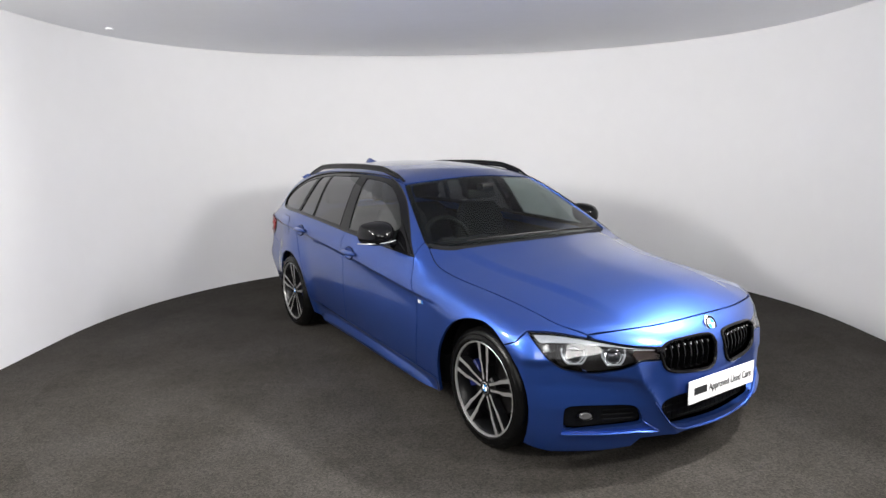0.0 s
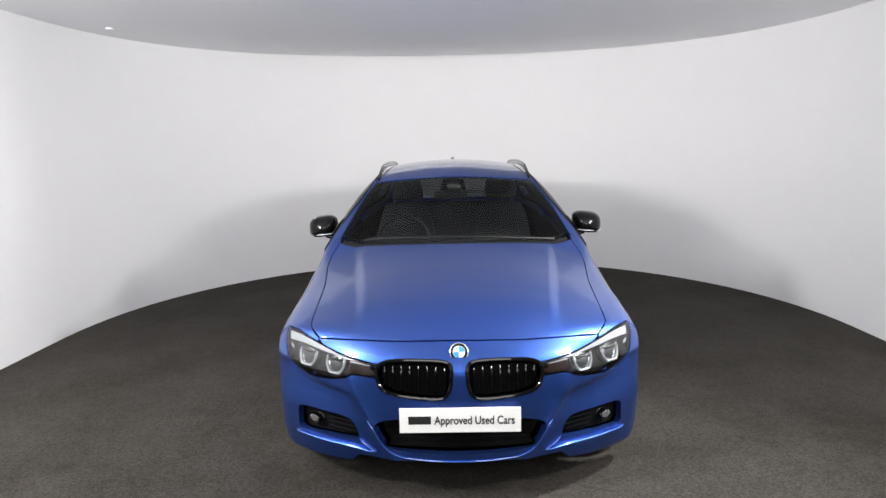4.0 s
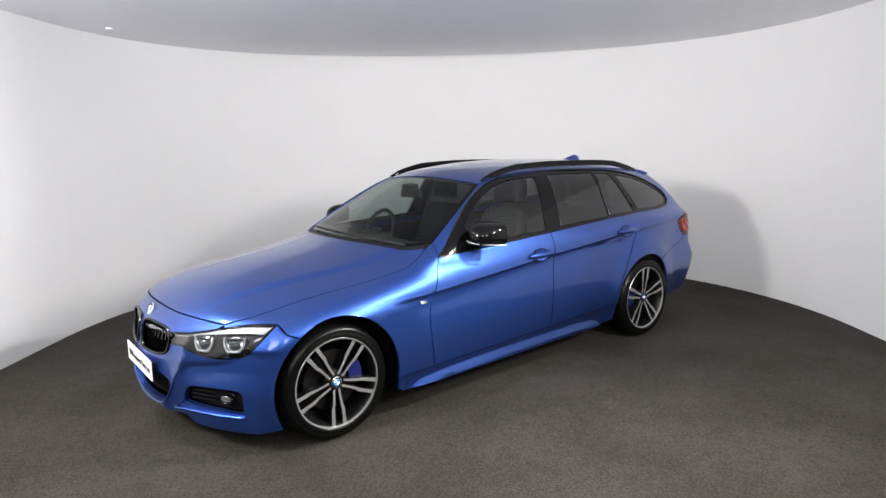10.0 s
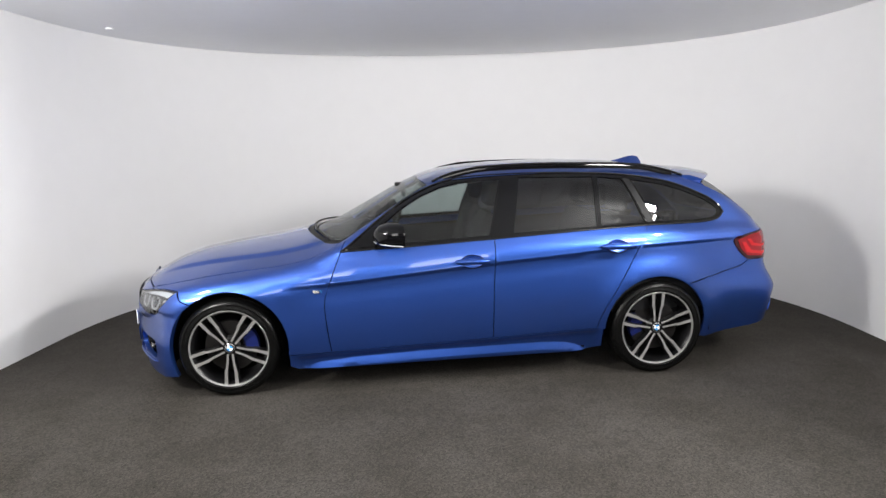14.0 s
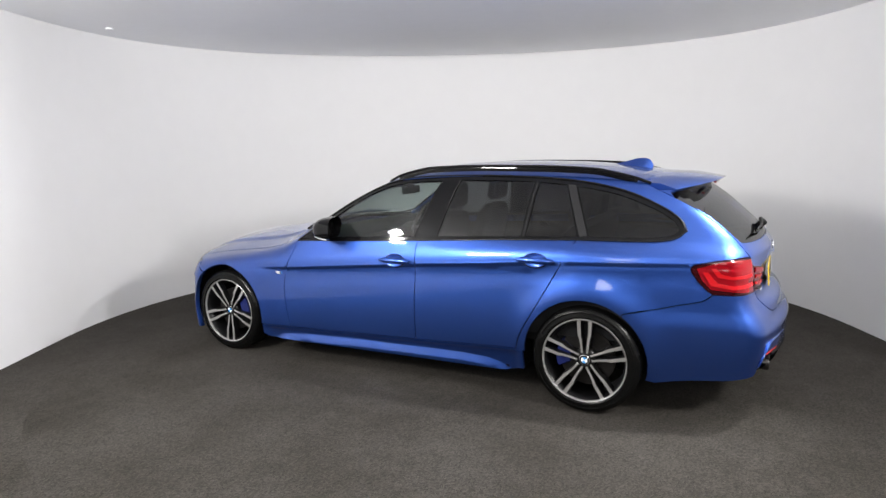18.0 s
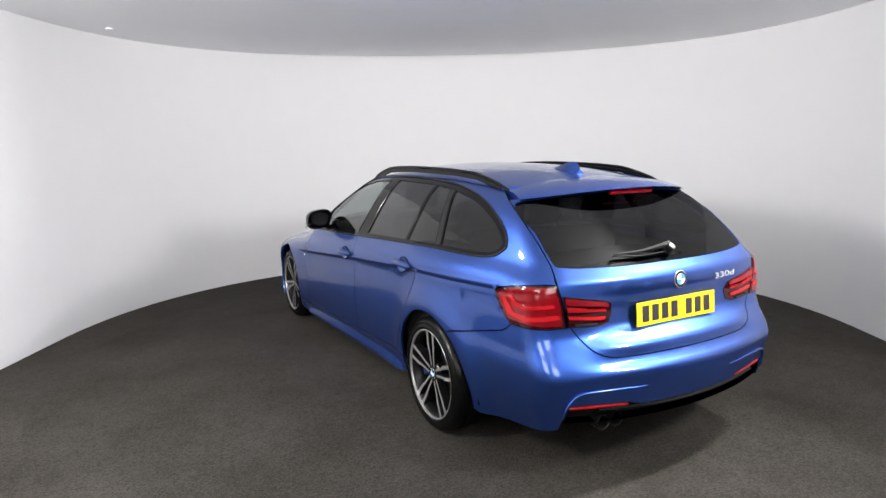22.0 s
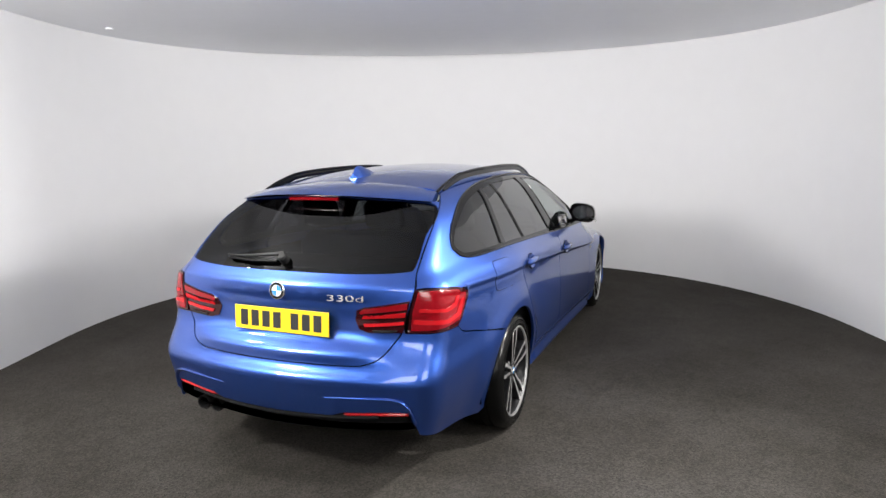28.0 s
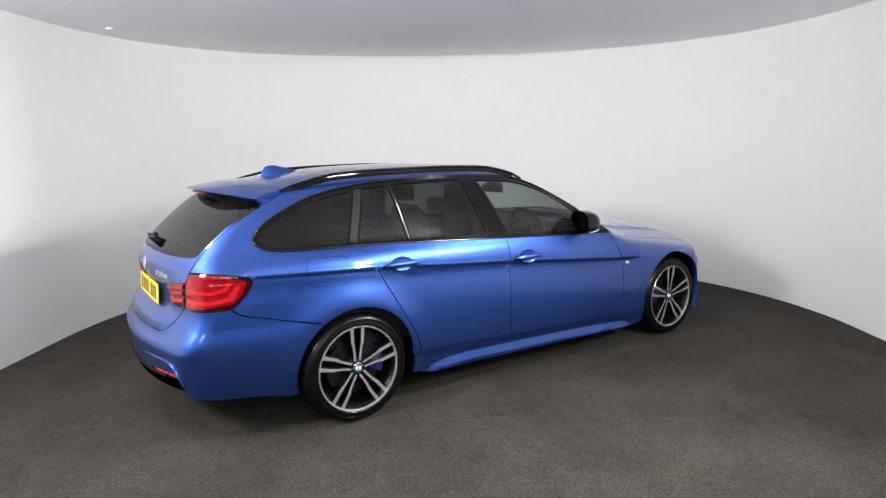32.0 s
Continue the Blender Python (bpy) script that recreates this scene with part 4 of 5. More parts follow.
# lower intake and side inlets
intake = panel("lower_intake", MOUTH, "nose", DARK, car, off=-0.06, flange=-0.05, gap=-0.004, step=0.05, mirror=False, label="black lower intake with a mesh")[0]
for k in range(4):
    z = 0.258 + k * 0.030
    wide = (12, 15, 16.5, 17)[k]
    pts = lifted(N(*[(a, z) for a in np.linspace(-wide, wide, 13)]), -0.042)
    bm = bmesh.new()
    tube(bm, [tuple(q) for q in pts], 0.0032, 6)
    part("mesh_bar", bm, DARK, intake)
for k in range(-8, 9):
    a = k * 1.9
    z0 = 0.240 + 0.0001 * a * a
    pts = lifted(N((a, z0), (a, 0.372)), -0.044)
    bm = bmesh.new()
    tube(bm, [tuple(q) for q in pts], 0.0024, 5)
    part("mesh_bar", bm, DARK, intake)
inlets = panel("side_inlet", INLET, "nose", DARK, car, off=-0.045, flange=-0.03, gap=-0.003, step=0.05, label="black side inlet in the bumper")
for inlet, s in zip(inlets, (1, -1)):
    for k in range(3):
        z = 0.285 + k * 0.022
        bm = bmesh.new()
        tube(bm, [tuple(q) for q in lifted(N((24.5, z), (27, z), (32, z)), -0.028) * (1, s, 1)], 0.004, 6)
        part("mesh_bar", bm, DARK, inlet)
    m = spot("nose", 36.0, 0.310, -0.012)
    m = m if s > 0 else flipped(m)
    bm = bmesh.new()
    lathe(bm, [(0.0, 0.004), (0.03, 0.006), (0.036, 0.004), (0.040, -0.01), (0.040, -0.03)], 24)
    bmesh.ops.scale(bm, vec=(0.82, 1, 0.46), verts=bm.verts)
    fog = part("fog_lamp", bm, FOG, car, "round clear fog lamp")
    fog.matrix_local = m
    bm = bmesh.new()
    lathe(bm, [(0.040, -0.02), (0.047, 0.0), (0.043, 0.006), (0.038, 0.004)], 24)
    bmesh.ops.scale(bm, vec=(0.86, 1, 0.50), verts=bm.verts)
    part("bezel", bm, BLACK, fog)
    # blade below the inlet
    pts = lifted(bend(N((18.6, 0.222), (24, 0.232), (32, 0.230), (38, 0.229), (41.5, 0.228)), 4), 0.004) * (1, s, 1)
    bm = bmesh.new()
    tube(bm, [tuple(q) for q in pts], [0.004] + [0.014] * (len(pts) - 2) + [0.006], 8, 0.45)
    part("bumper_blade", bm, PAINT, car, "blue blade below the inlet")
    # crease that runs from the kidney down to the intake corner
    pts = lifted(bend(N((22.6, 0.275), (20.5, 0.245), (18.6, 0.222)), 5), 0.002) * (1, s, 1)
    bm = bmesh.new()
    tube(bm, [tuple(q) for q in pts], [0.003] + [0.010] * (len(pts) - 2) + [0.003], 8, 0.5)
    part("bumper_blade", bm, PAINT, car)

    # lip round the foot of the intake
    pts = lifted(bend(N((20.2, 0.368), (18.9, 0.330), (17.4, 0.285), (15.6, 0.243), (13.0, 0.214), (9.0, 0.203), (4.0, 0.199), (0.0, 0.198)), 4), 0.001) * (1, s, 1)
    bm = bmesh.new()
    tube(bm, [tuple(q) for q in pts], [0.002] + [0.0065] * (len(pts) - 1), 8, 0.8)
    part("intake_lip", bm, PAINT, car, "blue lip round the lower intake")

# tail lamps: outer part on the body, inner part on the gate
OUT_LOOP = np.vstack([OUT_LAMP, R((30.4, 0.752), (31.0, 0.85))])
IN_LOOP = R((31.3, 0.898), (30.6, 0.84), (29.7, 0.752), (22.2, 0.743), (20.0, 0.756), (19.1, 0.80), (19.6, 0.845), (21.5, 0.862), (25.5, 0.877))
for name, loop, bits in (
        ("tail_lamp", OUT_LOOP, [("red_lens", LAMPRED, R((32.8, 0.933), (38, 0.932), (42.2, 0.917), (45.2, 0.887), (44.2, 0.83), (42.4, 0.780), (36, 0.766), (31.2, 0.764), (31.6, 0.85))),
                                 ("light_bar", LAMPBAR, R((32.0, 0.814), (38.3, 0.803), (41.2, 0.815), (42.9, 0.872), (44.0, 0.872), (42.5, 0.800), (38.5, 0.783), (31.7, 0.794))),
                                 ("light_bar", LAMPBAR, R((33.0, 0.862), (38.4, 0.852), (40.5, 0.864), (41.5, 0.893), (42.4, 0.890), (41.1, 0.846), (38.5, 0.836), (32.8, 0.847)))]),
        ("gate_lamp", IN_LOOP, [("light_bar", LAMPBAR, R((30.3, 0.846), (21.2, 0.822), (21.0, 0.807), (30.1, 0.829))),
                                ("light_bar", LAMPBAR, R((29.9, 0.804), (21.2, 0.785), (21.6, 0.772), (29.8, 0.789))),
                                ("red_lens", LAMPRED, R((30.7, 0.886), (25.5, 0.868), (21.5, 0.853), (20.4, 0.838), (20.8, 0.832), (30.5, 0.858))),
                                ("reverse_lens", SATIN, R((28.5, 0.766), (23.2, 0.758), (23.6, 0.750), (28.3, 0.757)))])):
    made = panel(name, loop, "tail", LAMPDARK, car, off=0.004, flange=0.014, gap=0.002, step=0.02, label="red tail lamp with light bars")
    for sub, mat, shape in bits:
        twin = panel(sub, shape, "tail", mat, made[0], off=0.0075 if sub == "red_lens" and name == "tail_lamp" else 0.011, flange=0.006, gap=0, step=0.015)
        twin[1].parent = made[1]

# rear bumper trim
for s in (1, -1):
    pts = lifted(bend(R((29.9, 0.402), (26, 0.401), (21, 0.396), (16.6, 0.391)), 5), -0.010) * (1, s, 1)
    bm = bmesh.new()
    tube(bm, [tuple(q) for q in pts], [0.006] + [0.0095] * (len(pts) - 3) + [0.008, 0.003], 8, 0.95)
    part("reflector", bm, LAMPBAR, car, "red reflector strip")
DIFF = both(R((0, 0.378), (13, 0.380), (18, 0.394), (29.2, 0.404), (30.2, 0.365), (31, 0.335), (20, 0.325), (0, 0.32)))
panel("diffuser", DIFF, "tail", PLASTIC, car, off=-0.06, flange=-0.055, gap=-0.004, step=0.04, mirror=False, label="black lower rear trim")
bm = bmesh.new()
pts = lifted(R(*[(a, 0.372 + 0.00003 * a * a) for a in np.linspace(-24, 24, 25)]), 0.0)
tube(bm, [tuple(q) for q in pts], 0.010, 8, 0.8)
part("lip", bm, DARK, car, "gloss black lip below the rear bumper")
for y in (0.475, 0.395):
    bm = bmesh.new()
    lathe(bm, [(0.032, -0.15), (0.0355, 0.0), (0.034, 0.004), (0.031, 0.0), (0.029, -0.12), (0.0, -0.12)], 28)
    tip = part("exhaust_tip", bm, PLASTIC, car, "round dark steel exhaust tip")
    bm = bmesh.new()
    lathe(bm, [(0.0362, -0.03), (0.0366, 0.001), (0.0345, 0.006), (0.0315, 0.002), (0.031, -0.01)], 28)
    part("rim", bm, IRON, tip, "thin steel rim")
    tip.matrix_local = pose(-2.345, y, 0.316, 0, 0, 90)
for s in (1, -1):
    # the moulded shoulder over each reflector
    pts = lifted(bend(R((31.3, 0.35), (30.4, 0.412), (29.4, 0.452), (27.6, 0.476), (22.5, 0.480), (13.0, 0.473)), 5), 0.0) * (1, s, 1)
    bm = bmesh.new()
    tube(bm, [tuple(q) for q in pts], [0.003] + [0.013 * (1 - max(0, k - 12) / 18) for k in range(len(pts) - 2)] + [0.003], 8, 0.5)
    part("bumper_moulding", bm, PAINT, car)

# roof spoiler
bm = bmesh.new()
rows = []
for y in np.linspace(-0.565, 0.565, 25):
    a = abs(y)
    front = T((-1.655 - 0.05 * (1 - (a / 0.565) ** 2), min(a, 0.53)))[0]
    back = np.array((-2.045 + 0.21 * (a / 0.565) ** 2.4, 0, 1.337 - 0.045 * (a / 0.565) ** 2))
    z0 = front[2] + 0.003
    mid = (front + back) / 2
    rows.append([bm.verts.new(v) for v in ((front[0], y * 0.94, z0), (mid[0], y * 0.97, (z0 + back[2]) / 2 + 0.012), (back[0] + 0.01, y, back[2] + 0.003), (back[0], y, back[2] - 0.002),
                                           (back[0] + 0.012, y * 0.99, back[2] - 0.009), (mid[0], y * 0.96, back[2] - 0.020), (front[0], y * 0.92, z0 - 0.045))])
for a, b in zip(rows, rows[1:]):
    for i in range(7):
        f = bm.faces.new((a[i], a[(i + 1) % 7], b[(i + 1) % 7], b[i]))
        f.material_index = 1 if i in (3, 4, 5) else 0
bm.faces.new(rows[0])
bm.faces.new(rows[-1])
spoiler = part("roof_spoiler", bm, PAINT, car, "blue roof spoiler over the rear window", sharp=50)
spoiler.data.materials.append(BLACK)
bm = bmesh.new()
pts = [(-2.000 + 0.09 * (y / 0.4) ** 2 * 0.4, y, 1.311 - 0.02 * (y / 0.5) ** 2) for y in np.linspace(-0.14, 0.14, 9)]
tube(bm, pts, 0.009, 6)
part("brake_light", bm, LAMPRED, spoiler, "narrow red high brake light")

# roof rails, aerial, wipers
for s in (1, -1):
    xs = np.linspace(0.075, -1.69, 24)
    pts = []
    for k, x in enumerate(xs):
        y = 0.548 - 0.02 * max(0, -x - 0.9)
        e = min(k, 23 - k) / 4.0
        pts.append(T((x, y))[0] + np.array((0, 0, 0.004 + 0.045 * min(1, e) ** 0.7)))
    bm = bmesh.new()
    tube(bm, [(p[0], s * p[1], p[2]) for p in pts], 0.009, 10, 1.0)
    rail = part("roof_rail", bm, BLACK, car, "gloss black roof rail")
    bm = bmesh.new()
    tube(bm, [(p[0], s * p[1], p[2] - 0.020) for p in pts[1:-1]], 0.006, 6, 2.6)
    part("rail_foot", bm, BLACK, rail)
bm = bmesh.new()
rows = []
for x, w, h in ((-1.37, 0.006, 0.005), (-1.42, 0.030, 0.021), (-1.47, 0.040, 0.040), (-1.51, 0.044, 0.055), (-1.55, 0.042, 0.062), (-1.585, 0.033, 0.058), (-1.608, 0.024, 0.028)):
    z = T((x, 0.0))[0][2] - 0.004
    rows.append([bm.verts.new((x, w * c * f, z + h * g)) for c, f, g in ((-1, 1.15, 0), (-1, 0.9, 0.25), (-1, 0.35, 0.7), (0, 0, 1), (1, 0.35, 0.7), (1, 0.9, 0.25), (1, 1.15, 0))])
for a, b in zip(rows, rows[1:]):
    for i in range(6):
        bm.faces.new((a[i], a[i + 1], b[i + 1], b[i]))
bm.faces.new(rows[-1])
part("aerial_fin", bm, PAINT, car, "blue shark-fin aerial")
bm = bmesh.new()
pts = lifted(R((0.0, 1.06), (5, 1.052), (10, 1.043), (18, 1.038)), 0.025)
tube(bm, [tuple(q) for q in pts], [0.013, 0.009, 0.007, 0.004], 8)
wiper = part("rear_wiper", bm, PLASTIC, car, "black rear wiper")
bm = bmesh.new()
pts = lifted(R((2.0, 1.035), (10, 1.030), (18, 1.036)), 0.010)
tube(bm, [tuple(q) for q in pts], 0.006, 6)
part("blade", bm, RUBBER, wiper)
bm = bmesh.new()
m = spot("tail", 0.3, 1.045, 0.0)
lathe(bm, [(0.022, -0.005), (0.022, 0.03), (0.016, 0.038), (0.0, 0.038)], 16)
cap = part("cap", bm, PLASTIC, wiper)
cap.matrix_local = m
for y0, y1, x_off in ((0.62, 0.02, 0.0), (0.05, -0.52, 0.03)):
    bm = bmesh.new()
    pts = []
    for k in range(9):
        y = y0 + (y1 - y0) * k / 8
        x = 0.90 - 0.36 * y * y + 0.005 - x_off * k / 8
        pts.append(lifted([T((x, abs(y)))[0]], 0.014)[0] * (1, 1 if y > 0 else -1, 1))
    tube(bm, [tuple(q) for q in pts], [0.010] + [0.007] * 7 + [0.004], 6)
    part("front_wiper", bm, PLASTIC, car, "black windscreen wiper")

# door handles, mirrors, side badges
for x, z in ((-0.150, 0.822), (-1.110, 0.886)):
    for s in (1, -1):
        m = spot("side", x, z, 0.0)
        m = m if s > 0 else flipped(m)
        bm = bmesh.new()
        rows = []
        for k in range(13):
            u = -1 + k / 6
            h = 0.016 * math.sqrt(max(0.0, 1 - abs(u) ** 3)) + 0.003
            d = 0.030 - 0.012 * u * u
            rows.append([bm.verts.new((0.118 * u, y, zz)) for y, zz in ((0.010, -h), (d, -h * 0.7), (d + 0.004, 0), (d, h * 0.7), (0.010, h))])
        for a, b in zip(rows, rows[1:]):
            for i in range(5):
                bm.faces.new((a[i], a[(i + 1) % 5], b[(i + 1) % 5], b[i]))
        bm.faces.new(rows[0])
        bm.faces.new(rows[-1])
        door = (front_doors if x > -0.5 else rear_doors)[0 if s > 0 else 1]
        handle = part("door_handle", bm, PAINT, door, "blue door handle", sharp=60)
        handle.matrix_local = m
        bm = bmesh.new()
        lathe(bm, [(0.0, 0.0008), (0.045, 0.0015), (0.060, 0.004), (0.067, 0.0065), (0.071, 0.001)], 32)
        bmesh.ops.scale(bm, vec=(1.0, 1, 0.58), verts=bm.verts)
        rim_dark = bmesh.new()
        lathe(rim_dark, [(0.069, 0.0), (0.0705, 0.003), (0.0745, 0.0022), (0.076, 0.0)], 32)
        bmesh.ops.scale(rim_dark, vec=(1.0, 1, 0.60), verts=rim_dark.verts)
        part("handle_seam", rim_dark, DARK, door).matrix_local = m
        part("handle_recess", bm, PAINT, door).matrix_local = m
for s in (1, -1):
    bm = bmesh.new()
    rows = []
    # cap: rounded wedge, front towards +x
    for k, (x, w, h, zc) in enumerate(((0.475, 0.025, 0.016, 1.000), (0.462, 0.060, 0.042, 1.006), (0.435, 0.083, 0.060, 1.012), (0.395, 0.095, 0.069, 1.017), (0.345, 0.100, 0.073, 1.019), (0.315, 0.099, 0.072, 1.019))):
        ring = []
        for i in range(24):
            a = 2 * math.pi * i / 24
            ca, sa = math.cos(a), math.sin(a)
            y = 0.918 + w * math.copysign(abs(ca) ** 0.65, ca) * (1.0 if ca > 0 or sa > 0 else 0.9)
            z = zc + h * math.copysign(abs(sa) ** 0.75, sa) - 0.010 * (y - 0.918) / 0.1
            ring.append(bm.verts.new((x - 0.35 * max(0, y - 0.918), s * y, z)))
        rows.append(ring)
    for a, b in zip(rows, rows[1:]):
        for i in range(24):
            bm.faces.new((a[i], a[(i + 1) % 24], b[(i + 1) % 24], b[i]))
    bm.faces.new(rows[0])
    mirror_cap = part("door_mirror", bm, BLACK, car, "gloss black door mirror with a pale indicator strip", sharp=60)
    bm = bmesh.new()
    bm.faces.new([bm.verts.new((v[0] + 0.020, v[1], v[2])) for v in [(0.315 - 0.35 * max(0, y - 0.918), s * y, z) for y, z in
                  [(0.918 + 0.086 * math.cos(a), 1.019 + 0.056 * math.sin(a)) for a in [2 * math.pi * i / 24 for i in range(24)]]]])
    part("mirror_glass", bm, MIRROR, mirror_cap, "mirror glass")
    bm = bmesh.new()
    pts = [(0.455, 0.842), (0.470, 0.880), (0.463, 0.925), (0.432, 0.968), (0.385, 1.006), (0.335, 1.022), (0.295, 1.022)]
    tube(bm, [(x - 0.0, s * y, 0.978 - 0.008 * i / 6) for i, (x, y) in enumerate(bend(pts, 3))], 0.0048, 8, 0.8)
    part("indicator", bm, DRL, mirror_cap, "pale indicator strip")
    bm = bmesh.new()
    tube(bm, [(0.455, s * 0.775, 0.935), (0.44, s * 0.82, 0.948), (0.42, s * 0.875, 0.965)], [0.034, 0.026, 0.03], 12, 0.7)
    part("mirror_arm", bm, BLACK, mirror_cap)
    panel_ob = panel("mirror_sail", S((0.655, 0.918), (0.425, 0.938), (0.425, 1.075), (0.55, 0.99)), "diag", BLACK, car, off=0.004, flange=0.008, gap=0, step=0.05)
    bpy.data.objects.remove(panel_ob[1] if s > 0 else panel_ob[0])
    m = spot("side", 0.838, 0.668, 0.002)
    m = m if s > 0 else flipped(m)
    bm = bmesh.new()
    for k, (x0, w) in enumerate(((-0.026, 0.006), (-0.018, 0.006), (-0.010, 0.006), (0.0, 0.012), (0.013, 0.012))):
        vs = [bm.verts.new((x0 + sk, 0.003, zz)) for sk, zz in ((-0.004, -0.009), (w - 0.004, -0.009), (w + 0.004, 0.009), (0.004, 0.009))]
        f = bm.faces.new(vs)
        f.material_index = (1, 2, 0, 0, 0)[k]
        lo = [bm.verts.new((v.co.x, 0.0, v.co.z)) for v in vs]
        for i in range(4):
            bm.faces.new((vs[i], vs[(i + 1) % 4], lo[(i + 1) % 4], lo[i])).material_index = (1, 2, 0, 0, 0)[k]
    ob = part("side_badge", bm, CHROME, car, "small striped chrome badge", smooth=False)
    for mm in (LOGOBLUE, CALIPER, LAMPRED):
        ob.data.materials.append(mm)
    ob.matrix_local = m

# fuel flap on the right side
flap = panel("fuel_flap", bend(S((-1.67, 0.955), (-1.645, 0.972), (-1.56, 0.970), (-1.47, 0.966), (-1.442, 0.945), (-1.435, 0.89), (-1.432, 0.84), (-1.455, 0.818), (-1.55, 0.820), (-1.64, 0.824), (-1.668, 0.845), (-1.672, 0.90), (-1.67, 0.955)), 3)[:-1],
             "side", PAINT, car, off=0.0018, flange=0.004, gap=0.0, step=0.03, label="blue fuel flap")
bpy.data.objects.remove(flap[0])
line = panel("fuel_flap_seam", bend(S((-1.673, 0.956), (-1.6465, 0.9745), (-1.56, 0.9725), (-1.4685, 0.9685), (-1.4395, 0.9465), (-1.4325, 0.89), (-1.4295, 0.8385), (-1.4535, 0.8155), (-1.55, 0.8175), (-1.6415, 0.8215), (-1.6705, 0.8435), (-1.6745, 0.90), (-1.673, 0.956)), 3)[:-1],
             "side", DARK, car, off=0.0008, flange=0.002, gap=0.0, step=0.04)
bpy.data.objects.remove(line[0])

# emblems, plates and lettering
for kind, v, r in (("nose", 0.672, 0.041), ("tail", 0.917, 0.041)):
    ob = badge(r)
    ob.parent = car
    ob["label"] = "round blue and white enamel emblem"
    m = spot(kind, 0, v, 0.001)
    if kind == "nose":
        m = Matrix.Translation(m.translation) @ pose(0, 0, 0, 0, 0, -90) @ pose(0, 0, 0, 28)
    ob.matrix_local = m


def lettering(name, text, size, mat, parent, m, width=None):
    data = bpy.data.curves.new(name, "FONT")
    data.body, data.size, data.extrude, data.align_x, data.align_y = text, size, 0.0006, "CENTER", "CENTER"
    data.offset = size * 0.016 if mat is INK else 0.0
    temp = bpy.data.objects.new(name, data)
    scene.collection.objects.link(temp)
    bpy.context.view_layer.update()
    me = bpy.data.meshes.new_from_object(temp)
    bpy.data.objects.remove(temp)
    if width:
        xs = [v.co.x for v in me.vertices]
        me.transform(Matrix.Diagonal((width / (max(xs) - min(xs)), 1, 1, 1)))
    ob = link(name, me, mat, parent)
    ob.matrix_local = m
    return ob


def plate(name, label, mat, m):
    bm = bmesh.new()
    box(bm, -0.26, 0.26, -0.003, 0.003, -0.0555, 0.0555, 0.0015)
    ob = part(name, bm, mat, car, label, smooth=False)
    ob.matrix_local = m
    return ob


front = plate("front_plate", "white show plate with black lettering", WHITE, pose(2.178, 0, 0.398, 0, 0, -90))
lettering("lettering", "Approved Used Cars", 0.052, INK, front, pose(0.0, 0.0038, 0, 90, 0, 180) @ pose(0.062, -0.002, 0), 0.345)
bm = bmesh.new()
box(bm, 0.125, 0.222, 0.003, 0.0042, -0.017, 0.019, 0.0)
part("name_bar", bm, INK, front, smooth=False)
for y in (-0.20, 0.20):
    bm = bmesh.new()
    box(bm, 2.10, 2.176, y - 0.02, y + 0.02, 0.37, 0.43, 0.004)
    part("plate_bracket", bm, PLASTIC, car)
back = plate("rear_plate", "yellow number plate with dark characters", YELLOW, pose(-2.318, 0, 0.774, 0, 0, 90) @ pose(0, 0, 0, 4, 0, 0))
for k, x in enumerate((0.205, 0.143, 0.081, 0.019, -0.078, -0.140, -0.202)):
    bm = bmesh.new()
    box(bm, x - 0.021, x + 0.021, 0.003, 0.0042, -0.038, 0.038, 0.0)
    part("plate_bar", bm, INK, back, smooth=False)
m = spot("tail", -17.2, 0.898, 0.001)
lettering("model_badge", "330d", 0.040, CHROME, car, m @ pose(0, 0.0012, 0, 90, 0, 180), 0.172)["label"] = "small chrome lettering"

# ---- cabin ----


def cushion(wide, tall, thick, top):
    """An upright cushion: waisted, tapering to the top, with soft edges."""
    bm = bmesh.new()
    rows = []
    for k in range(9):
        h = k / 8
        w = wide * (1 - (1 - top) * h * h) * (0.90 if k in (0, 8) else 1.0)
        d = thick * (0.55 if k in (0, 8) else 1.0)
        rows.append([bm.verts.new((d * math.copysign(abs(math.cos(a)) ** 0.6, math.cos(a)), w * math.copysign(abs(math.sin(a)) ** 0.45, math.sin(a)), tall * h))
                     for a in [2 * math.pi * i / 24 for i in range(24)]])
    for a, b in zip(rows, rows[1:]):
        for i in range(24):
            bm.faces.new((a[i], a[(i + 1) % 24], b[(i + 1) % 24], b[i]))
    bm.faces.new(rows[0])
    bm.faces.new(rows[-1])
    return bm


def seat(x, y, wide, tall, bench=False):
    bm = bmesh.new()
    box(bm, x - 0.02, x + 0.48, y - wide, y + wide, 0.42, 0.62, 0.06)
    base = part("rear_bench" if bench else "front_seat", bm, CLOTH, car, "dark cloth seat with headrest")
    part("backrest", cushion(wide, tall, 0.07, 0.94 if bench else 0.72), CLOTH, base, sharp=60).matrix_local = pose(x, y, 0.55, 0, -16, 0)
    for hy in ((-0.45, 0, 0.45) if bench else (0.0,)):
        ob = part("headrest", cushion(0.125, 0.17, 0.05, 0.80), CLOTH, base, sharp=60)
        ob.matrix_local = pose(x - 0.17 - (tall - 0.6) * 0.25, y + hy, 0.575 + tall, 0, -8, 0)
        for bar in (-0.05, 0.05):
            bm = bmesh.new()
            tube(bm, [(0, bar, -0.06), (0, bar, 0.02)], 0.006, 6)
            part("headrest_bar", bm, SATIN, base).matrix_local = ob.matrix_local


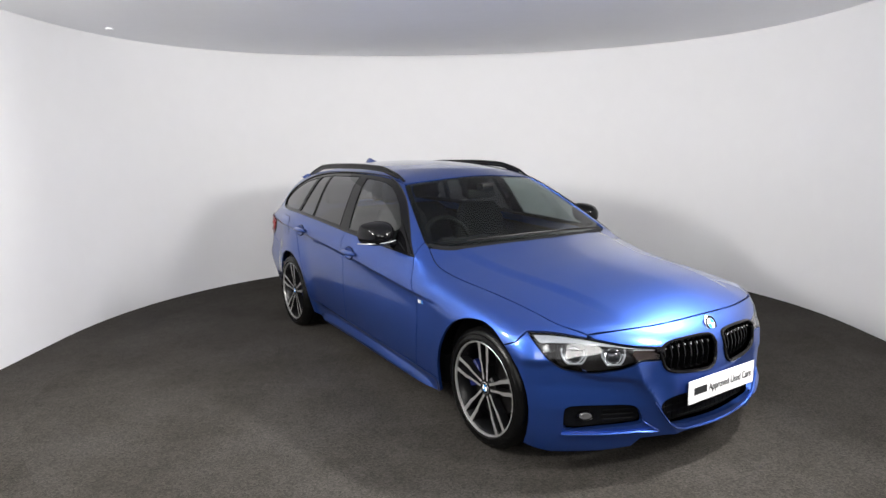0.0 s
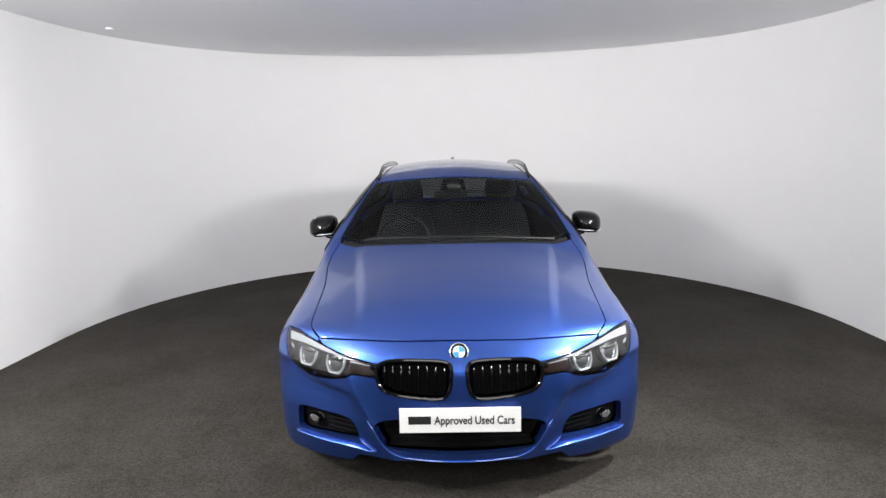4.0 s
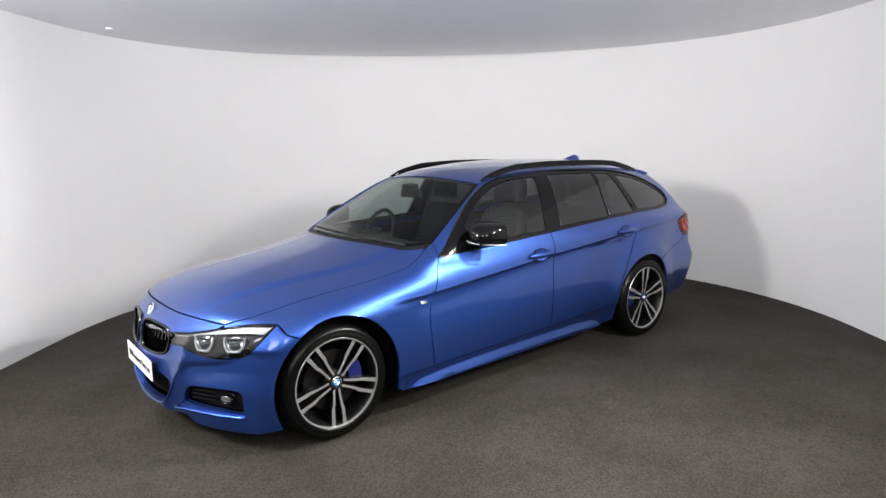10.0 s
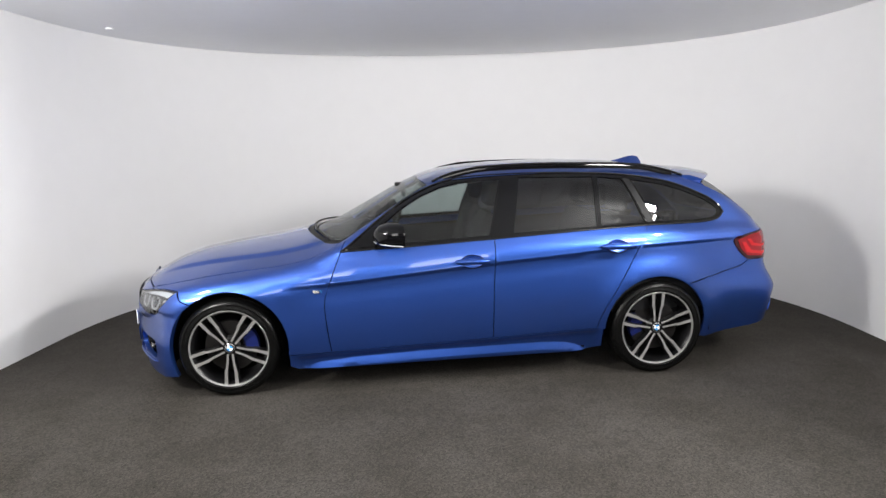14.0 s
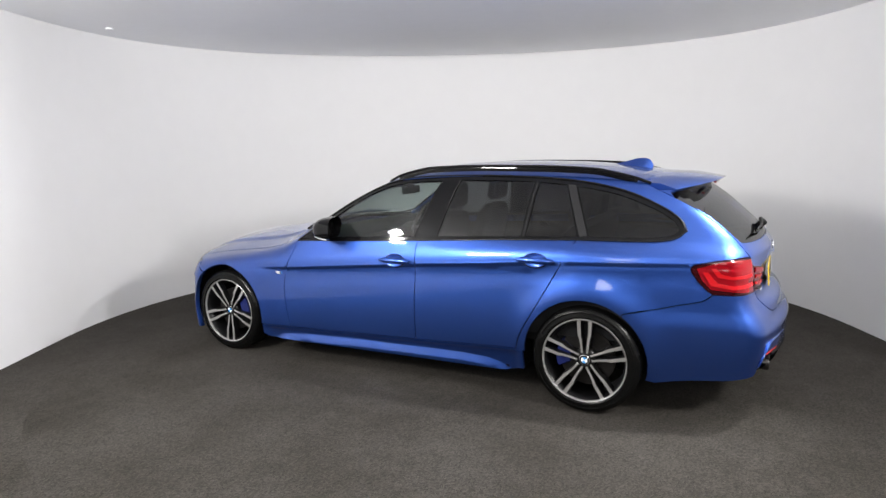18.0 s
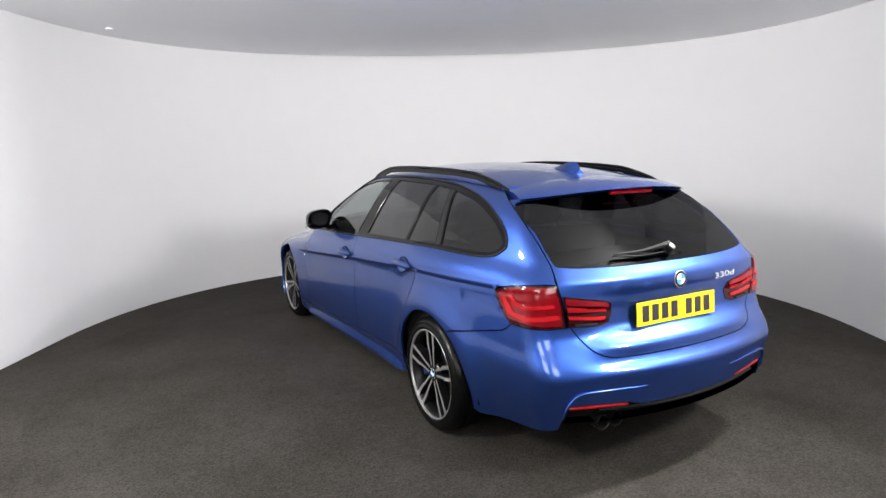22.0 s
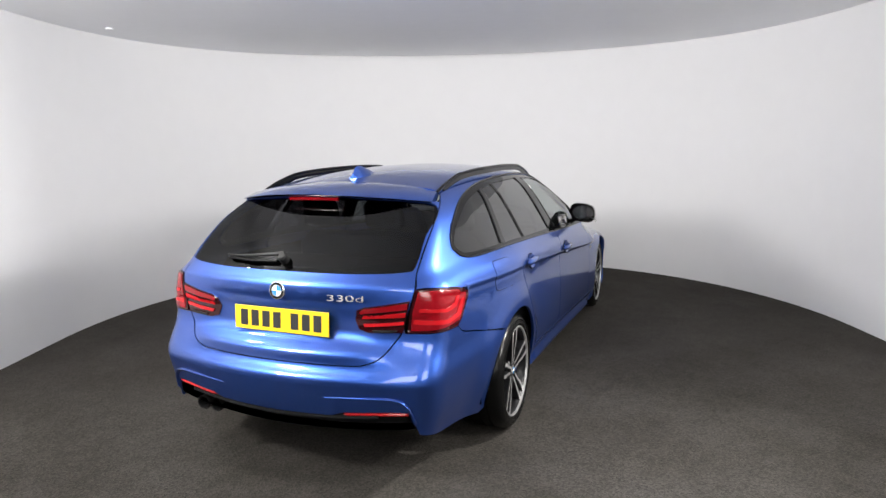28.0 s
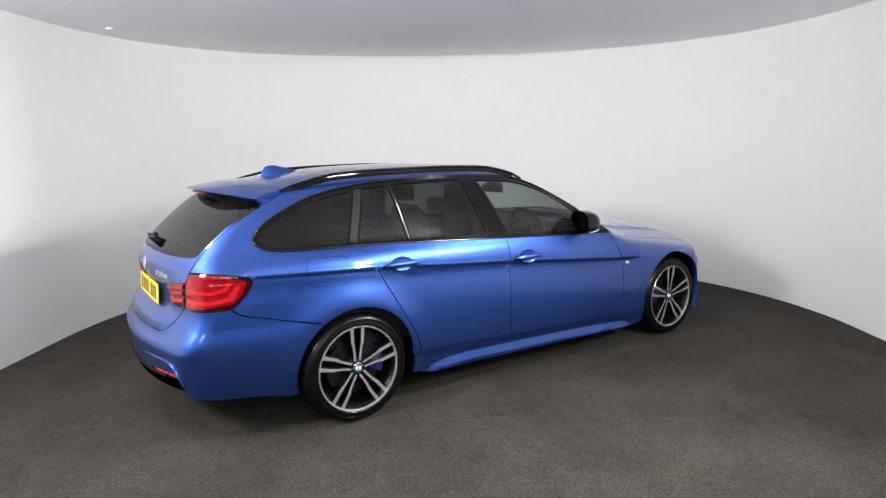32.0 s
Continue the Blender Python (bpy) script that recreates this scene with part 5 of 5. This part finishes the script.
seat(-0.18, 0.37, 0.26, 0.56)
seat(-0.18, -0.37, 0.26, 0.56)
seat(-1.10, 0.0, 0.66, 0.50, True)
bm = bmesh.new()
rows = []
for x, z in ((0.90, 0.93), (0.72, 0.945), (0.55, 0.94), (0.42, 0.90), (0.36, 0.80), (0.40, 0.62)):
    rows.append([bm.verts.new((min(x, 0.85 - 0.37 * y * y), y, z + (0.025 if -0.56 < y < -0.18 and x < 0.6 else 0))) for y in np.linspace(-0.70, 0.70, 21)])
for a, b in zip(rows, rows[1:]):
    for i in range(20):
        bm.faces.new((a[i], a[i + 1], b[i + 1], b[i]))
part("dashboard", bm, PLASTIC, car, "black dashboard")
bm = bmesh.new()
rim = [(0.0, 0.185 * math.cos(a), 0.185 * math.sin(a)) for a in [2 * math.pi * k / 32 for k in range(33)]]
tube(bm, rim, 0.016, 8)
wheel_rim = part("steering_wheel", bm, PLASTIC, car, "black steering wheel on the right")
wheel_rim.matrix_local = pose(0.33, -0.36, 0.90, 0, -22, 0)
bm = bmesh.new()
box(bm, -0.03, 0.03, -0.06, 0.06, -0.05, 0.04, 0.02)
box(bm, -0.012, 0.012, -0.17, 0.17, -0.02, 0.015, 0.008)
box(bm, -0.012, 0.012, -0.02, 0.02, -0.17, 0.0, 0.008)
part("spokes", bm, PLASTIC, wheel_rim)
bm = bmesh.new()
box(bm, 0.235, 0.265, -0.14, 0.10, 1.185, 1.245, 0.012)
rear_view = part("rear_view_mirror", bm, PLASTIC, car, "inside mirror below the windscreen header")
bm = bmesh.new()
box(bm, 0.235, 0.315, -0.05, 0.05, 1.235, 1.29, 0.012)
part("sensor_box", bm, PLASTIC, rear_view)
bm = bmesh.new()
box(bm, -1.80, -1.40, -0.62, 0.62, 0.90, 0.915, 0.004)
part("load_cover", bm, PLASTIC, car)


def motions():
    """The turntable and the car on it turn at an even pace."""
    table, ride = [], []
    for t in range(33):
        a = TURN(t)
        ca, sa = math.cos(radians(a)), math.sin(radians(a))
        table.append((float(t), pose(0, 0, 0, 0, 0, a)))
        ride.append((float(t), pose(ca * 0.130 - sa * 0.0065, sa * 0.130 + ca * 0.0065, 0, 0, 0, a)))
    walk(turntable, table)
    walk(car, ride)


TURN = curve(TURNS)
motions()
